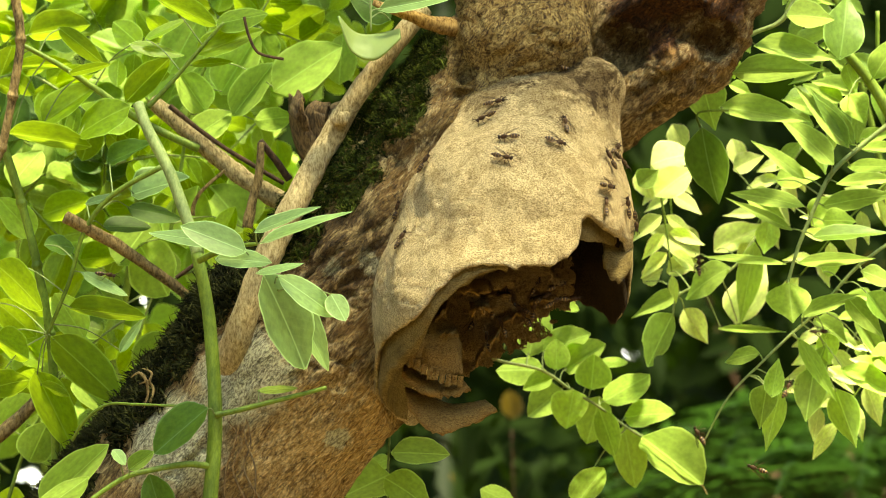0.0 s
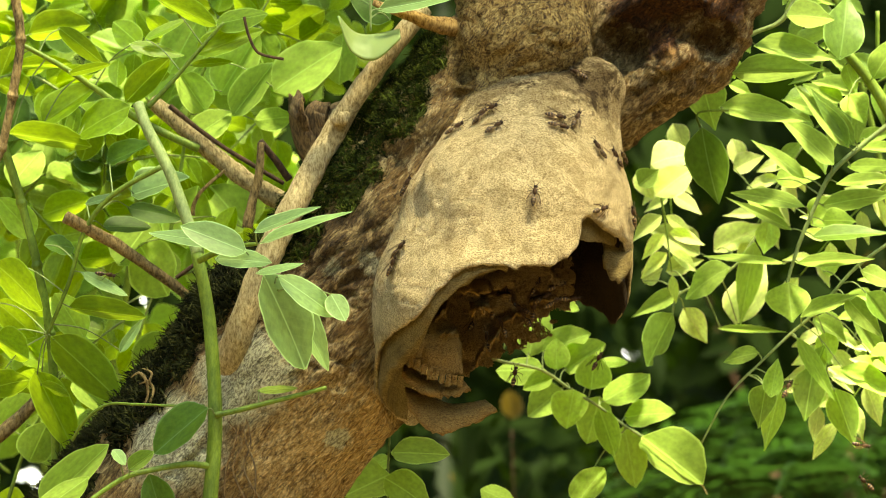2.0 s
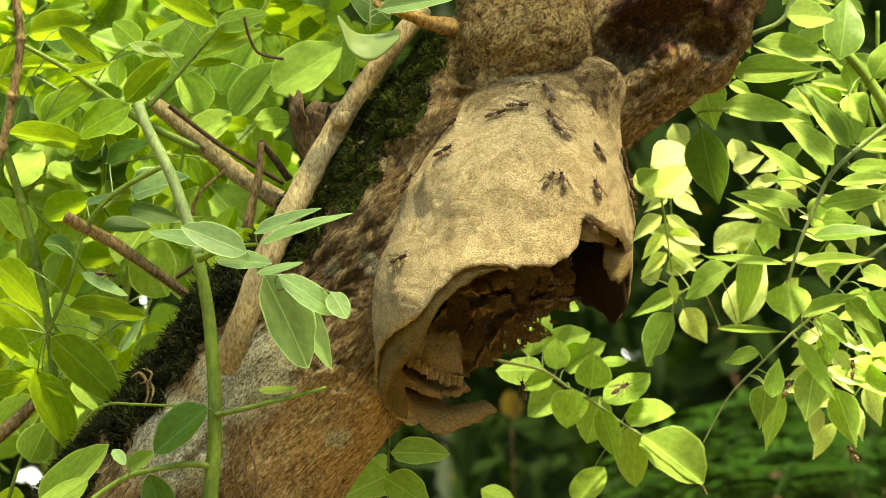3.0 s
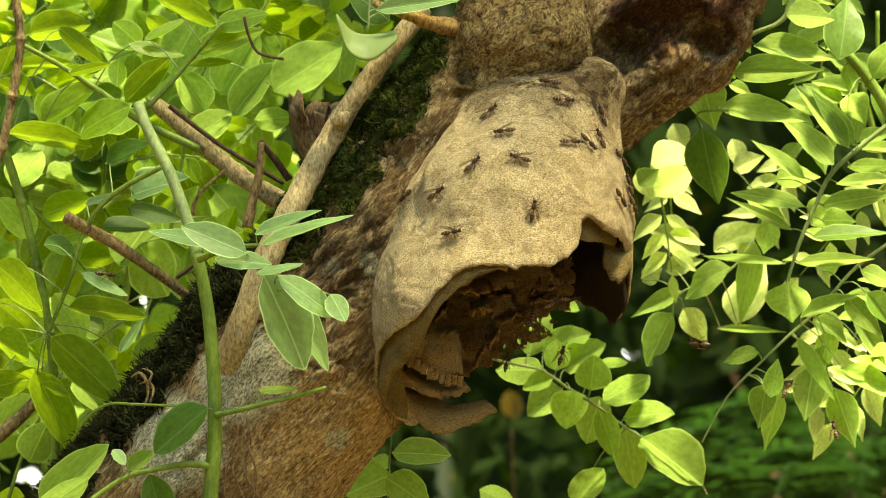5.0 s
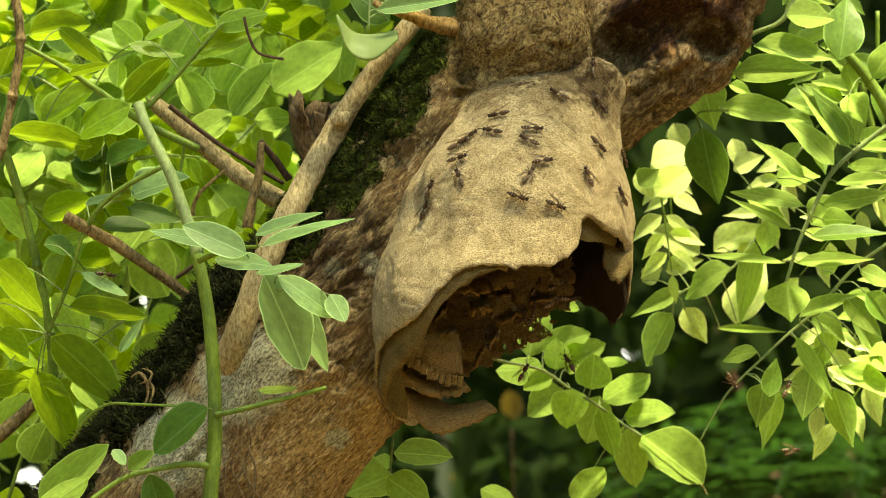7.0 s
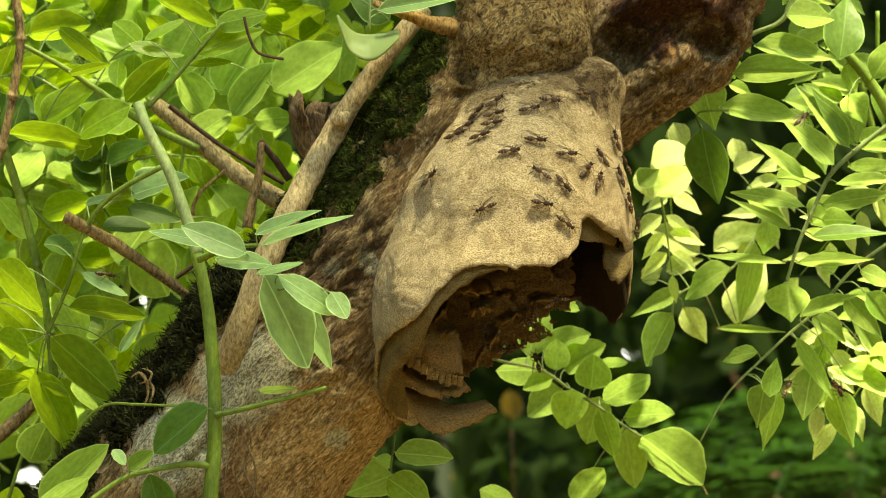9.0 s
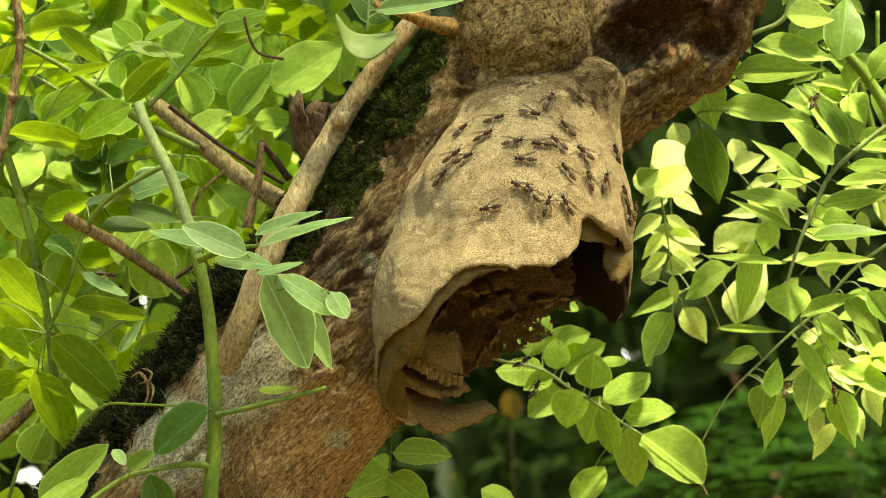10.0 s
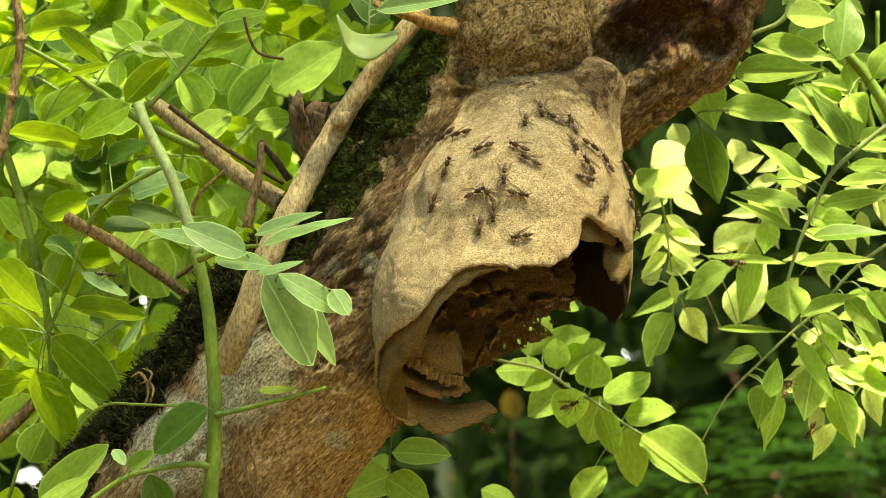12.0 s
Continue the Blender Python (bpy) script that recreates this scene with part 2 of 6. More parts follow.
def paper_material(name, dark, mid, light, bands=1.0, stains=(), blotch=0.35, relief=1.0):
    """Wasp paper: chewed wood in scalloped bands with grain and damp stains."""
    m, n, l, p = shader(name)
    tc = n.new("ShaderNodeTexCoord")
    warp = noise_at(n, l, 14.0, 3)
    add = n.new("ShaderNodeMix")
    add.data_type = "VECTOR"
    add.inputs[0].default_value = 0.10
    l.new(tc.outputs["Object"], add.inputs[4])
    l.new(warp.outputs["Color"], add.inputs[5])
    wave = n.new("ShaderNodeTexWave")
    wave.bands_direction = "Z"
    wave.inputs["Scale"].default_value = 16.0
    wave.inputs["Distortion"].default_value = 9.0
    wave.inputs["Detail"].default_value = 4
    wave.inputs["Detail Scale"].default_value = 2.5
    l.new(add.outputs[1], wave.inputs["Vector"])
    mp = n.new("ShaderNodeMapping")
    mp.inputs["Scale"].default_value = (210, 210, 290)
    mp.inputs["Rotation"].default_value = (0, radians(14), 0)
    l.new(tc.outputs["Object"], mp.inputs["Vector"])
    grain = n.new("ShaderNodeTexNoise")
    grain.inputs["Scale"].default_value = 3.4
    grain.inputs["Detail"].default_value = 8
    grain.inputs["Roughness"].default_value = 0.82
    l.new(mp.outputs[0], grain.inputs["Vector"])
    stain = noise_at(n, l, 26.0, 8, 0.68)
    c = ramp(n, l, grain.outputs["Fac"], [(0.405, dark), (0.475, mid), (0.565, light)])
    w = ramp(n, l, wave.outputs["Fac"], [(0.0, (0.82, 0.79, 0.74)), (0.5, (1.05, 1.05, 1.05))])
    c1 = blend(n, l, bands, c.outputs[0], w.outputs[0], "MULTIPLY")
    s = ramp(n, l, stain.outputs["Fac"], [(0.36, (0.38, 0.34, 0.28)), (0.47, (1, 1, 1))])
    c1 = blend(n, l, blotch, c1, s.outputs[0], "MULTIPLY")
    for place, radius, depth in stains:
        k = n.new("ShaderNodeMath")
        k.operation = "MULTIPLY"
        k.inputs[1].default_value = depth
        l.new(patch_round(n, l, place, radius, 0.075, 95.0), k.inputs[0])
        c1 = blend(n, l, k.outputs[0], c1, (0.33, 0.29, 0.24), "MULTIPLY")
    l.new(c1, p.inputs["Base Color"])
    p.inputs["Roughness"].default_value = 0.95
    p.inputs["Specular IOR Level"].default_value = 0.12
    b1 = bump(n, l, p, wave.outputs["Fac"], 0.25, 0.004)
    lump = noise_at(n, l, 90.0, 5, 0.6)
    b2 = bump(n, l, p, lump.outputs["Fac"], 0.5, 0.006 * relief, b1)
    bump(n, l, p, grain.outputs["Fac"], 1.0, 0.007 * relief, b2)
    return m


BARK = bark_material()
PAPER = paper_material("nest_paper", (0.17, 0.114, 0.045), (0.49, 0.375, 0.175), (0.82, 0.68, 0.37), 1.0,
                       [(spot(*r), q, g) for *r, q, g in ((880, 180, -0.08, 0.034, 0.75), (1010, 130, -0.07, 0.045, 0.75), (1070, 170, -0.07, 0.034, 0.65), (960, 190, -0.10, 0.030, 0.5),
                                                          (1010, 132, -0.07, 0.017, 0.8), (935, 172, -0.088, 0.014, 0.8), (905, 196, -0.095, 0.010, 0.8), (888, 226, -0.108, 0.010, 0.7),
                                                          (910, 226, -0.11, 0.009, 0.7), (1046, 182, -0.08, 0.010, 0.8), (1000, 238, -0.115, 0.011, 0.7), (1078, 150, -0.06, 0.010, 0.8))])
# Inner layers: browner paper than the envelope, darkened further for the shade inside.
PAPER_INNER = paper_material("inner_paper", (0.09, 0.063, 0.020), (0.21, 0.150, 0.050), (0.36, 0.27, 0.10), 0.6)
# Near-black paper: the shade deep in the hollow is put in its colour.
PAPER_SHADE = paper_material("shade_paper", (0.012, 0.007, 0.003), (0.03, 0.018, 0.007), (0.06, 0.037, 0.014), 0.4)
# Brown comb paper, its base partly darkened for the hollow's shade.
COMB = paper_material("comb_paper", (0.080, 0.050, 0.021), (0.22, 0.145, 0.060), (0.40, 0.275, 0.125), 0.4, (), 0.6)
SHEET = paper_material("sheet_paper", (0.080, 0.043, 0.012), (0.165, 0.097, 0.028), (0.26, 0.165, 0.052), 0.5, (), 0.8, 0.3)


def plain(name, color, rough=0.5, spec=0.5, var=0.25, scale=400.0):
    m, n, l, p = shader(name)
    t = noise_at(n, l, scale, 4)
    r = ramp(n, l, t.outputs["Fac"], [(0.3, tuple(c * (1 - var) for c in color)), (0.7, tuple(c * (1 + var) for c in color))])
    l.new(r.outputs[0], p.inputs["Base Color"])
    p.inputs["Roughness"].default_value = rough
    p.inputs["Specular IOR Level"].default_value = spec
    return m




def moss_material(name, dark, mid, light):
    """Moss strands, each of its own shade."""
    m, n, l, p = shader(name)
    g = n.new("ShaderNodeNewGeometry")
    c = ramp(n, l, g.outputs["Random Per Island"], [(0.0, dark), (0.6, mid), (1.0, light)])
    big = noise_at(n, l, 55.0, 4)
    k = ramp(n, l, big.outputs["Fac"], [(0.36, (0.35, 0.35, 0.35)), (0.62, (1.3, 1.3, 1.3))])
    l.new(blend(n, l, 1.0, c.outputs[0], k.outputs[0], "MULTIPLY"), p.inputs["Base Color"])
    p.inputs["Roughness"].default_value = 0.9
    p.inputs["Specular IOR Level"].default_value = 0.05
    return m


MOSS = moss_material("moss", (0.008, 0.012, 0.002), (0.030, 0.045, 0.008), (0.12, 0.15, 0.025))
MOSS_DARK = moss_material("moss_dark", (0.006, 0.008, 0.003), (0.014, 0.017, 0.005), (0.05, 0.055, 0.016))
CHITIN = plain("wasp_black", (0.026, 0.017, 0.010), 0.6, 0.1)
CHITIN_BROWN = plain("wasp_brown", (0.045, 0.024, 0.011), 0.6, 0.1)
SOIL = plain("leaf_litter", (0.12, 0.085, 0.04), 0.9, 0.2, 0.5, 8.0)
# The shade of the far woods is put in this near-black base colour.
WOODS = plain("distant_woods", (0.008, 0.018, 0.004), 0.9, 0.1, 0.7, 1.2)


def banded_material():
    m, n, l, p = shader("wasp_bands")
    tc = n.new("ShaderNodeTexCoord")
    sep = n.new("ShaderNodeSeparateXYZ")
    l.new(tc.outputs["Object"], sep.inputs[0])
    ml = n.new("ShaderNodeMath")
    ml.operation = "MULTIPLY"
    ml.inputs[1].default_value = 2600.0
    l.new(sep.outputs["X"], ml.inputs[0])
    s = n.new("ShaderNodeMath")
    s.operation = "SINE"
    l.new(ml.outputs[0], s.inputs[0])
    r = ramp(n, l, s.outputs[0], [(0.86, (0.032, 0.019, 0.009)), (0.95, (0.32, 0.20, 0.07))])
    l.new(r.outputs[0], p.inputs["Base Color"])
    p.inputs["Roughness"].default_value = 0.5
    p.inputs["Specular IOR Level"].default_value = 0.25
    return m


def wing_material():
    m, n, l, p = shader("wasp_wing")
    p.inputs["Base Color"].default_value = (0.065, 0.036, 0.015, 1)
    p.inputs["Roughness"].default_value = 0.5
    p.inputs["Specular IOR Level"].default_value = 0.1
    p.inputs["Alpha"].default_value = 0.5
    return m


BANDS = banded_material()
WING = wing_material()


# ---- mesh helpers ----
def mesh_of(name, verts, faces, material, smooth=True):
    me = bpy.data.meshes.new(name)
    me.from_pydata([tuple(v) for v in verts], [], [tuple(f) for f in faces])
    me.materials.append(material)
    if smooth:
        me.polygons.foreach_set("use_smooth", [True] * len(me.polygons))
    me.update()
    return me


def thing(name, place, label, category, group="", kind=""):
    """An Empty at the base of a thing made of parts."""
    ob = new(name)
    ob.empty_display_size = 0.01
    ob.location = place
    return tagged(ob, label, category, group, kind)


def root_of(ob):
    m = Matrix.Translation(ob.location) if ob.parent is None else root_of(ob.parent) @ ob.matrix_basis
    return m


def child(name, mesh, parent, matrix=None, label=""):
    """A mesh as a part of a thing, given its pose in the world."""
    ob = new(name, mesh)
    ob.parent = parent
    ob.matrix_basis = root_of(parent).inverted() @ (matrix or Matrix())
    return tagged(ob, label)


TABLE = np.random.RandomState(3).rand(32, 32, 32).astype(np.float32)


def bumps(p, size):
    """Smooth noise from 0 to 1 at the rows of p, with lumps of that size."""
    q = p / size
    i = np.floor(q).astype(int)
    f = q - i
    f = f * f * (3 - 2 * f)
    out = 0
    for dx in (0, 1):
        for dy in (0, 1):
            for dz in (0, 1):
                g = (f[..., 0] if dx else 1 - f[..., 0]) * (f[..., 1] if dy else 1 - f[..., 1]) * (f[..., 2] if dz else 1 - f[..., 2])
                out = out + g * TABLE[(i[..., 0] + dx) % 32, (i[..., 1] + dy) % 32, (i[..., 2] + dz) % 32]
    return out


def skin(f, lo, hi, h):
    """The surface where f is zero (negative inside), as vertices and quads, by surface nets."""
    ax = [np.arange(a, b + h, h, dtype=np.float32) for a, b in zip(lo, hi)]
    # a coarse pass first, then the fine one near the surface alone
    grid = np.stack(np.meshgrid(*ax, indexing="ij"), -1)
    rough = f(grid[2::4, 2::4, 2::4])
    val = rough.repeat(4, 0).repeat(4, 1).repeat(4, 2)
    val = np.pad(val, [(0, max(0, a - b)) for a, b in zip(grid.shape, val.shape)], mode="edge")[tuple(slice(0, k) for k in grid.shape[:3])].copy()
    near = np.abs(val) < 7.5 * h + 8
    val[near] = f(grid[near])
    size = np.array(val.shape) - 1
    cells, where, quads = [], [], []
    for axis in range(3):
        cut = [slice(None)] * 3
        cut2 = list(cut)
        cut[axis], cut2[axis] = slice(None, -1), slice(1, None)
        a, b = val[tuple(cut)], val[tuple(cut2)]
        idx = np.argwhere((a < 0) != (b < 0))
        if not len(idx):
            continue
        va, vb = a[tuple(idx.T)], b[tuple(idx.T)]
        pos = idx.astype(np.float64)
        pos[:, axis] += va / (va - vb)
        u, v = [k for k in range(3) if k != axis]
        four, ok = [], np.ones(len(idx), bool)
        for du, dv in ((0, 0), (1, 0), (1, 1), (0, 1)):
            c = idx.copy()
            c[:, u] -= du
            c[:, v] -= dv
            ok &= (c >= 0).all(1) & (c < size).all(1)
            four.append(c)
        ids = [np.ravel_multi_index(tuple(np.clip(c, 0, size - 1).T), tuple(size)) for c in four]
        for c in ids:
            cells.append(c[ok])
            where.append(pos[ok])
        turn = (va < 0) ^ (axis == 1)
        q = np.stack(ids, 1)[ok]
        q[turn[ok]] = q[turn[ok]][:, ::-1]
        quads.append(q)
    cells, where, quads = np.concatenate(cells), np.concatenate(where), np.concatenate(quads)
    uniq, inv = np.unique(cells, return_inverse=True)
    cnt = np.bincount(inv)
    v = np.stack([np.bincount(inv, where[:, k]) / cnt for k in range(3)], 1) * h + np.array(lo)
    return v, np.searchsorted(uniq, quads)


def slope(f, v, e=1.0):
    """The outward direction of f at the rows of v."""
    g = np.stack([f(v + d) - f(v - d) for d in np.eye(3) * e], 1)
    return g / (np.linalg.norm(g, axis=1, keepdims=True) + 1e-9)


def tube(points, radii, sides=10, rough=0.0, cap=True):
    """A round stem along points in the world, smoothed, with radii in metres."""
    pts = [Vector(p) for p in points]
    fine, rad = [], []
    for i in range(len(pts) - 1):
        p0, p1, p2, p3 = pts[max(i - 1, 0)], pts[i], pts[i + 1], pts[min(i + 2, len(pts) - 1)]
        for k in range(6):
            t = k / 6
            fine.append(0.5 * (2 * p1 + (p2 - p0) * t + (2 * p0 - 5 * p1 + 4 * p2 - p3) * t * t + (3 * p1 - p0 - 3 * p2 + p3) * t ** 3))
            rad.append(radii[i] * (1 - t) + radii[i + 1] * t)
    fine.append(pts[-1])
    rad.append(radii[-1])
    verts, faces = [], []
    side = Vector((0.3, 0.9, 0.2))
    for i, (p, r) in enumerate(zip(fine, rad)):
        way = (fine[min(i + 1, len(fine) - 1)] - fine[max(i - 1, 0)]).normalized()
        a = (side - way * side.dot(way)).normalized()
        b = way.cross(a)
        side = a
        for k in range(sides):
            ang = 2 * math.pi * k / sides
            d = a * math.cos(ang) + b * math.sin(ang)
            rr = r * (1 + rough * (noise.noise(p * 60 + d * 1.3) + 0.5 * noise.noise(p * 160 + d * 2)))
            verts.append(p + d * rr)
    n = len(fine)
    for i in range(n - 1):
        for k in range(sides):
            k2 = (k + 1) % sides
            faces.append((i * sides + k, i * sides + k2, (i + 1) * sides + k2, (i + 1) * sides + k))
    if cap:
        faces.append(tuple(range(sides))[::-1])
        faces.append(tuple((n - 1) * sides + k for k in range(sides)))
    return verts, faces


def way_of(rows, w0, w1=None):
    """Board rows (a, b) as places from depth w0 to w1."""
    w1 = w0 if w1 is None else w1
    return [spot(a, b, w0 + (w1 - w0) * i / max(1, len(rows) - 1)) for i, (a, b) in enumerate(rows)]


def stem_part(name, parent, rows, w0, w1, r0, r1, material, rough=0.05, sides=8, label=""):
    n = len(rows)
    v, f = tube(way_of(rows, w0, w1), [(r0 + (r1 - r0) * i / (n - 1)) * K for i in range(n)], sides, rough)
    return child(name, mesh_of(name, v, f, material), parent, None, label)
# ---- ground and distance ----
def ground():
    v, f = [], []
    n, half = 48, 60.0
    for i in range(n + 1):
        for j in range(n + 1):
            x = (i / n * 2 - 1)
            y = (j / n * 2 - 1)
            x, y = x * abs(x) * half, y * abs(y) * half
            v.append((x, y, 0.12 * noise.noise(Vector((x * 0.4, y * 0.4, 0))) - 0.06))
    for i in range(n):
        for j in range(n):
            a = i * (n + 1) + j
            f.append((a, a + n + 1, a + n + 2, a + 1))
    tagged(new("ground", mesh_of("ground", v, f, SOIL)), "brown forest floor of leaf litter and soil", "ground", kind="structure")


ground()


# ---- the leaning tree ----
def rod(p, a, b, ra, rb):
    a, b = np.array(a, np.float32), np.array(b, np.float32)
    d = b - a
    t = np.clip(((p - a) @ d) / (d @ d), 0, 1)
    return np.linalg.norm(p - a - t[..., None] * d, axis=-1) - (ra + (rb - ra) * t)


def melt(a, b, k):
    h = np.clip(0.5 + 0.5 * (b - a) / k, 0, 1)
    return b + (a - b) * h - k * h * (1 - h)


def ball(p, c, r):
    q = (p - np.array(c, np.float32)) / np.array(r, np.float32)
    return (np.linalg.norm(q, axis=-1) - 1) * min(r)


def bell(p):
    """The outer form of the nest: a bell that widens downwards."""
    d = rod(p, (1040, 158, 95), (948, 275, 115), 60, 155)
    d = melt(d, rod(p, (948, 275, 115), (918, 400, 170), 155, 204), 30)
    d = melt(d, rod(p, (918, 400, 170), (898, 560, 200), 204, 234), 20)
    d = melt(d, rod(p, (898, 560, 200), (882, 760, 205), 234, 230), 20)
    return d + (bumps(p, 90.0) - 0.5) * 18 + (bumps(p + 50, 40.0) - 0.5) * 9


def trunk_form(p):
    d = rod(p, (150, 1135, -30), (520, 655, 0), 225, 205)
    d = melt(d, rod(p, (520, 655, 0), (880, 215, -10), 205, 185), 30)
    d = melt(d, rod(p, (880, 215, -10), (930, 60, 30), 140, 108), 45)
    d = melt(d, rod(p, (925, 50, 40), (900, -260, 0), 122, 125), 26)
    d = melt(d, ball(p, (925, 62, 88), (118, 92, 104)), 24)
    d = melt(d, rod(p, (950, 230, -60), (1190, 60, -50), 130, 118), 50)
    d = melt(d, rod(p, (1190, 60, -50), (1260, -60, -60), 118, 110), 30)
    hollow = ball(p, (1108, 84, 60), (62, 52, 130))
    hollow = melt(hollow, ball(p, (1186, 46, 72), (96, 54, 105)), 14)
    hollow = melt(hollow, ball(p, (1180, -45, 90), (100, 50, 70)), 14)
    hollow = hollow + (bumps(p * np.array([0.5, 1, 1]), 22.0) - 0.5) * 14 + (bumps(p + 5, 9.0) - 0.5) * 7
    hollow = melt(hollow, ball(p, (412, 598, 176), (9, 13, 22)), 4)
    hollow = melt(hollow, ball(p, (1262, 72, 20), (46, 34, 80)), 14)
    hollow = melt(hollow, rod(p, (784, 20, 112), (838, 168, 140), 17, 12), 6)
    hollow = np.minimum(hollow, np.maximum(np.maximum(bell(p) + 10, p[..., 1] - 742), 30 - p[..., 2]))
    return -melt(-d, hollow, 8)


def relief(v):
    """Bark ridges that run along the trunk, and lumps."""
    q = v @ np.array([[0.60, 0.80, 0], [-0.80, 0.60, 0], [0, 0, 1]]).T
    along = q * np.array([1.0, 0.30, 1.0])
    r = (np.abs(bumps(along, 30.0) - 0.5) * 2) * 12 + (np.abs(bumps(along * np.array([1, 0.6, 1]) + 91, 13.0) - 0.5) * 2) * 9
    for size, deep, off in ((46.0, 15, 0), (26.0, 11, 30)):
        g = np.abs(bumps(along * np.array([1, 0.7, 1]) + off, size) - 0.5 + 0.25 * (bumps(v + off, 12.0) - 0.5))
        r = r - deep * np.exp(-(g / 0.045) ** 2) * (bumps(v + 60, 60.0) > 0.42)
    strand = (1 - 2 * np.abs(bumps(q * np.array([1.0, 0.11, 1.0]) + 23, 11.0) - 0.5)) ** 2 + 0.6 * (1 - 2 * np.abs(bumps(q * np.array([1.0, 0.16, 1.0]) + 57, 6.5) - 0.5)) ** 2
    r = r + (strand - 0.8) * 4 * np.clip((600 - v[:, 1]) / 120, 0, 1) * np.clip((v[:, 1] - 60) / 80, 0.2, 1)
    return r + (bumps(v, 75.0) - 0.5) * 26 + (bumps(along + 40, 20.0) - 0.5) * 8 + (bumps(along + 40, 8.0) - 0.5) * 5.0 + (bumps(v + 7, 5.5) - 0.5) * 5 - 9


def tree():
    tree_ob = thing("tree", (-1.35, 0.0, 0.0), "leaning tree with rough brown lichened bark and a hollow stub", "tree")
    v, f = skin(trunk_form, (-60, -140, -330), (1360, 1130, 260), 5.0)
    n = slope(trunk_form, v, 3.0)
    inside = np.clip(-ball(v, (1180, 75, 50), (150, 70, 90)) / 30, 0, 1)
    calm = 1 - 0.6 * np.clip(-ball(v, (930, 20, 90), (150, 150, 150)) / 40, 0, 1)
    calm = calm * (1 - 0.5 * np.clip((v[:, 1] - 540) / 120, 0, 1)) * (1 - 0.4 * np.clip(-ball(v, (620, 460, 190), (140, 150, 150)) / 30, 0, 1))
    calm = calm * (1 - 0.6 * np.clip(-ball(v, (430, 680, 180), (130, 110, 120)) / 30, 0, 1))
    lift = relief(v) * (calm + 0.6 * inside)
    # the bark swells to meet the paper
    meet = np.clip(1 - np.abs(bell(v)) / 26, 0, 1) * (v[:, 2] > 60)
    lift = lift * (1 - meet) + meet * np.maximum(lift, 1.5)
    v = v + n * lift[:, None]
    me = mesh_of("trunk", spots(v), f, BARK)
    child("trunk", me, tree_ob)
    foot, ff = tube([spot(340, 890, 0.01), spot(150, 1120, 0.02), (-0.62, 0.05, 1.25), (-1.02, 0.05, 0.62), (-1.35, 0.0, -0.15)],
                    [0.088, 0.1, 0.115, 0.14, 0.21], 28, 0.12)
    child("trunk_foot", mesh_of("trunk_foot", foot, ff, BARK), tree_ob)
    crown, cf = tube([spot(905, -150, 0), spot(890, -420, 0.02), spot(960, -900, 0.1), spot(1010, -1500, 0.2), (0.16, 0.3, 4.0), (0.3, 0.45, 5.2)],
                     [0.052, 0.062, 0.058, 0.05, 0.035, 0.008], 20, 0.15)
    child("upper_limb", mesh_of("upper_limb", crown, cf, BARK), tree_ob)
    # a short orange-brown spur above the moss
    sv, sf = tube([spot(660, 5, -0.06), spot(715, 24, -0.06), spot(765, 42, -0.055), spot(815, 52, -0.04), spot(850, 48, -0.01)],
                  [0.0022, 0.0048, 0.0062, 0.0085, 0.012], 12, 0.3)
    child("spur", mesh_of("spur", sv, sf, wood("spur_bark", (0.11, 0.058, 0.014), (0.46, 0.31, 0.11), relief=1.0)), tree_ob)
    # torn splinters of dead bark
    for (a, b), (a2, b2), (a3, b3), r in (((552, 290), (536, 230), (522, 176), 8), ((560, 270), (552, 215), (548, 190), 7), ((535, 215), (562, 200), (600, 186), 5)):
        sv, sf = tube([spot(a, b, -0.002), spot(a2, b2, -0.004), spot((a2 + a3) / 2, (b2 + b3) / 2 + 4, -0.006), spot(a3, b3, -0.004)], [r * K, r * K * 0.9, r * K * 0.7, K], 9, 0.7)
        child("bark_splinter", mesh_of("bark_splinter", sv, sf, TWIG), tree_ob)
    return tree_ob, v, n


TREE, TRUNK_V, TRUNK_N = tree()


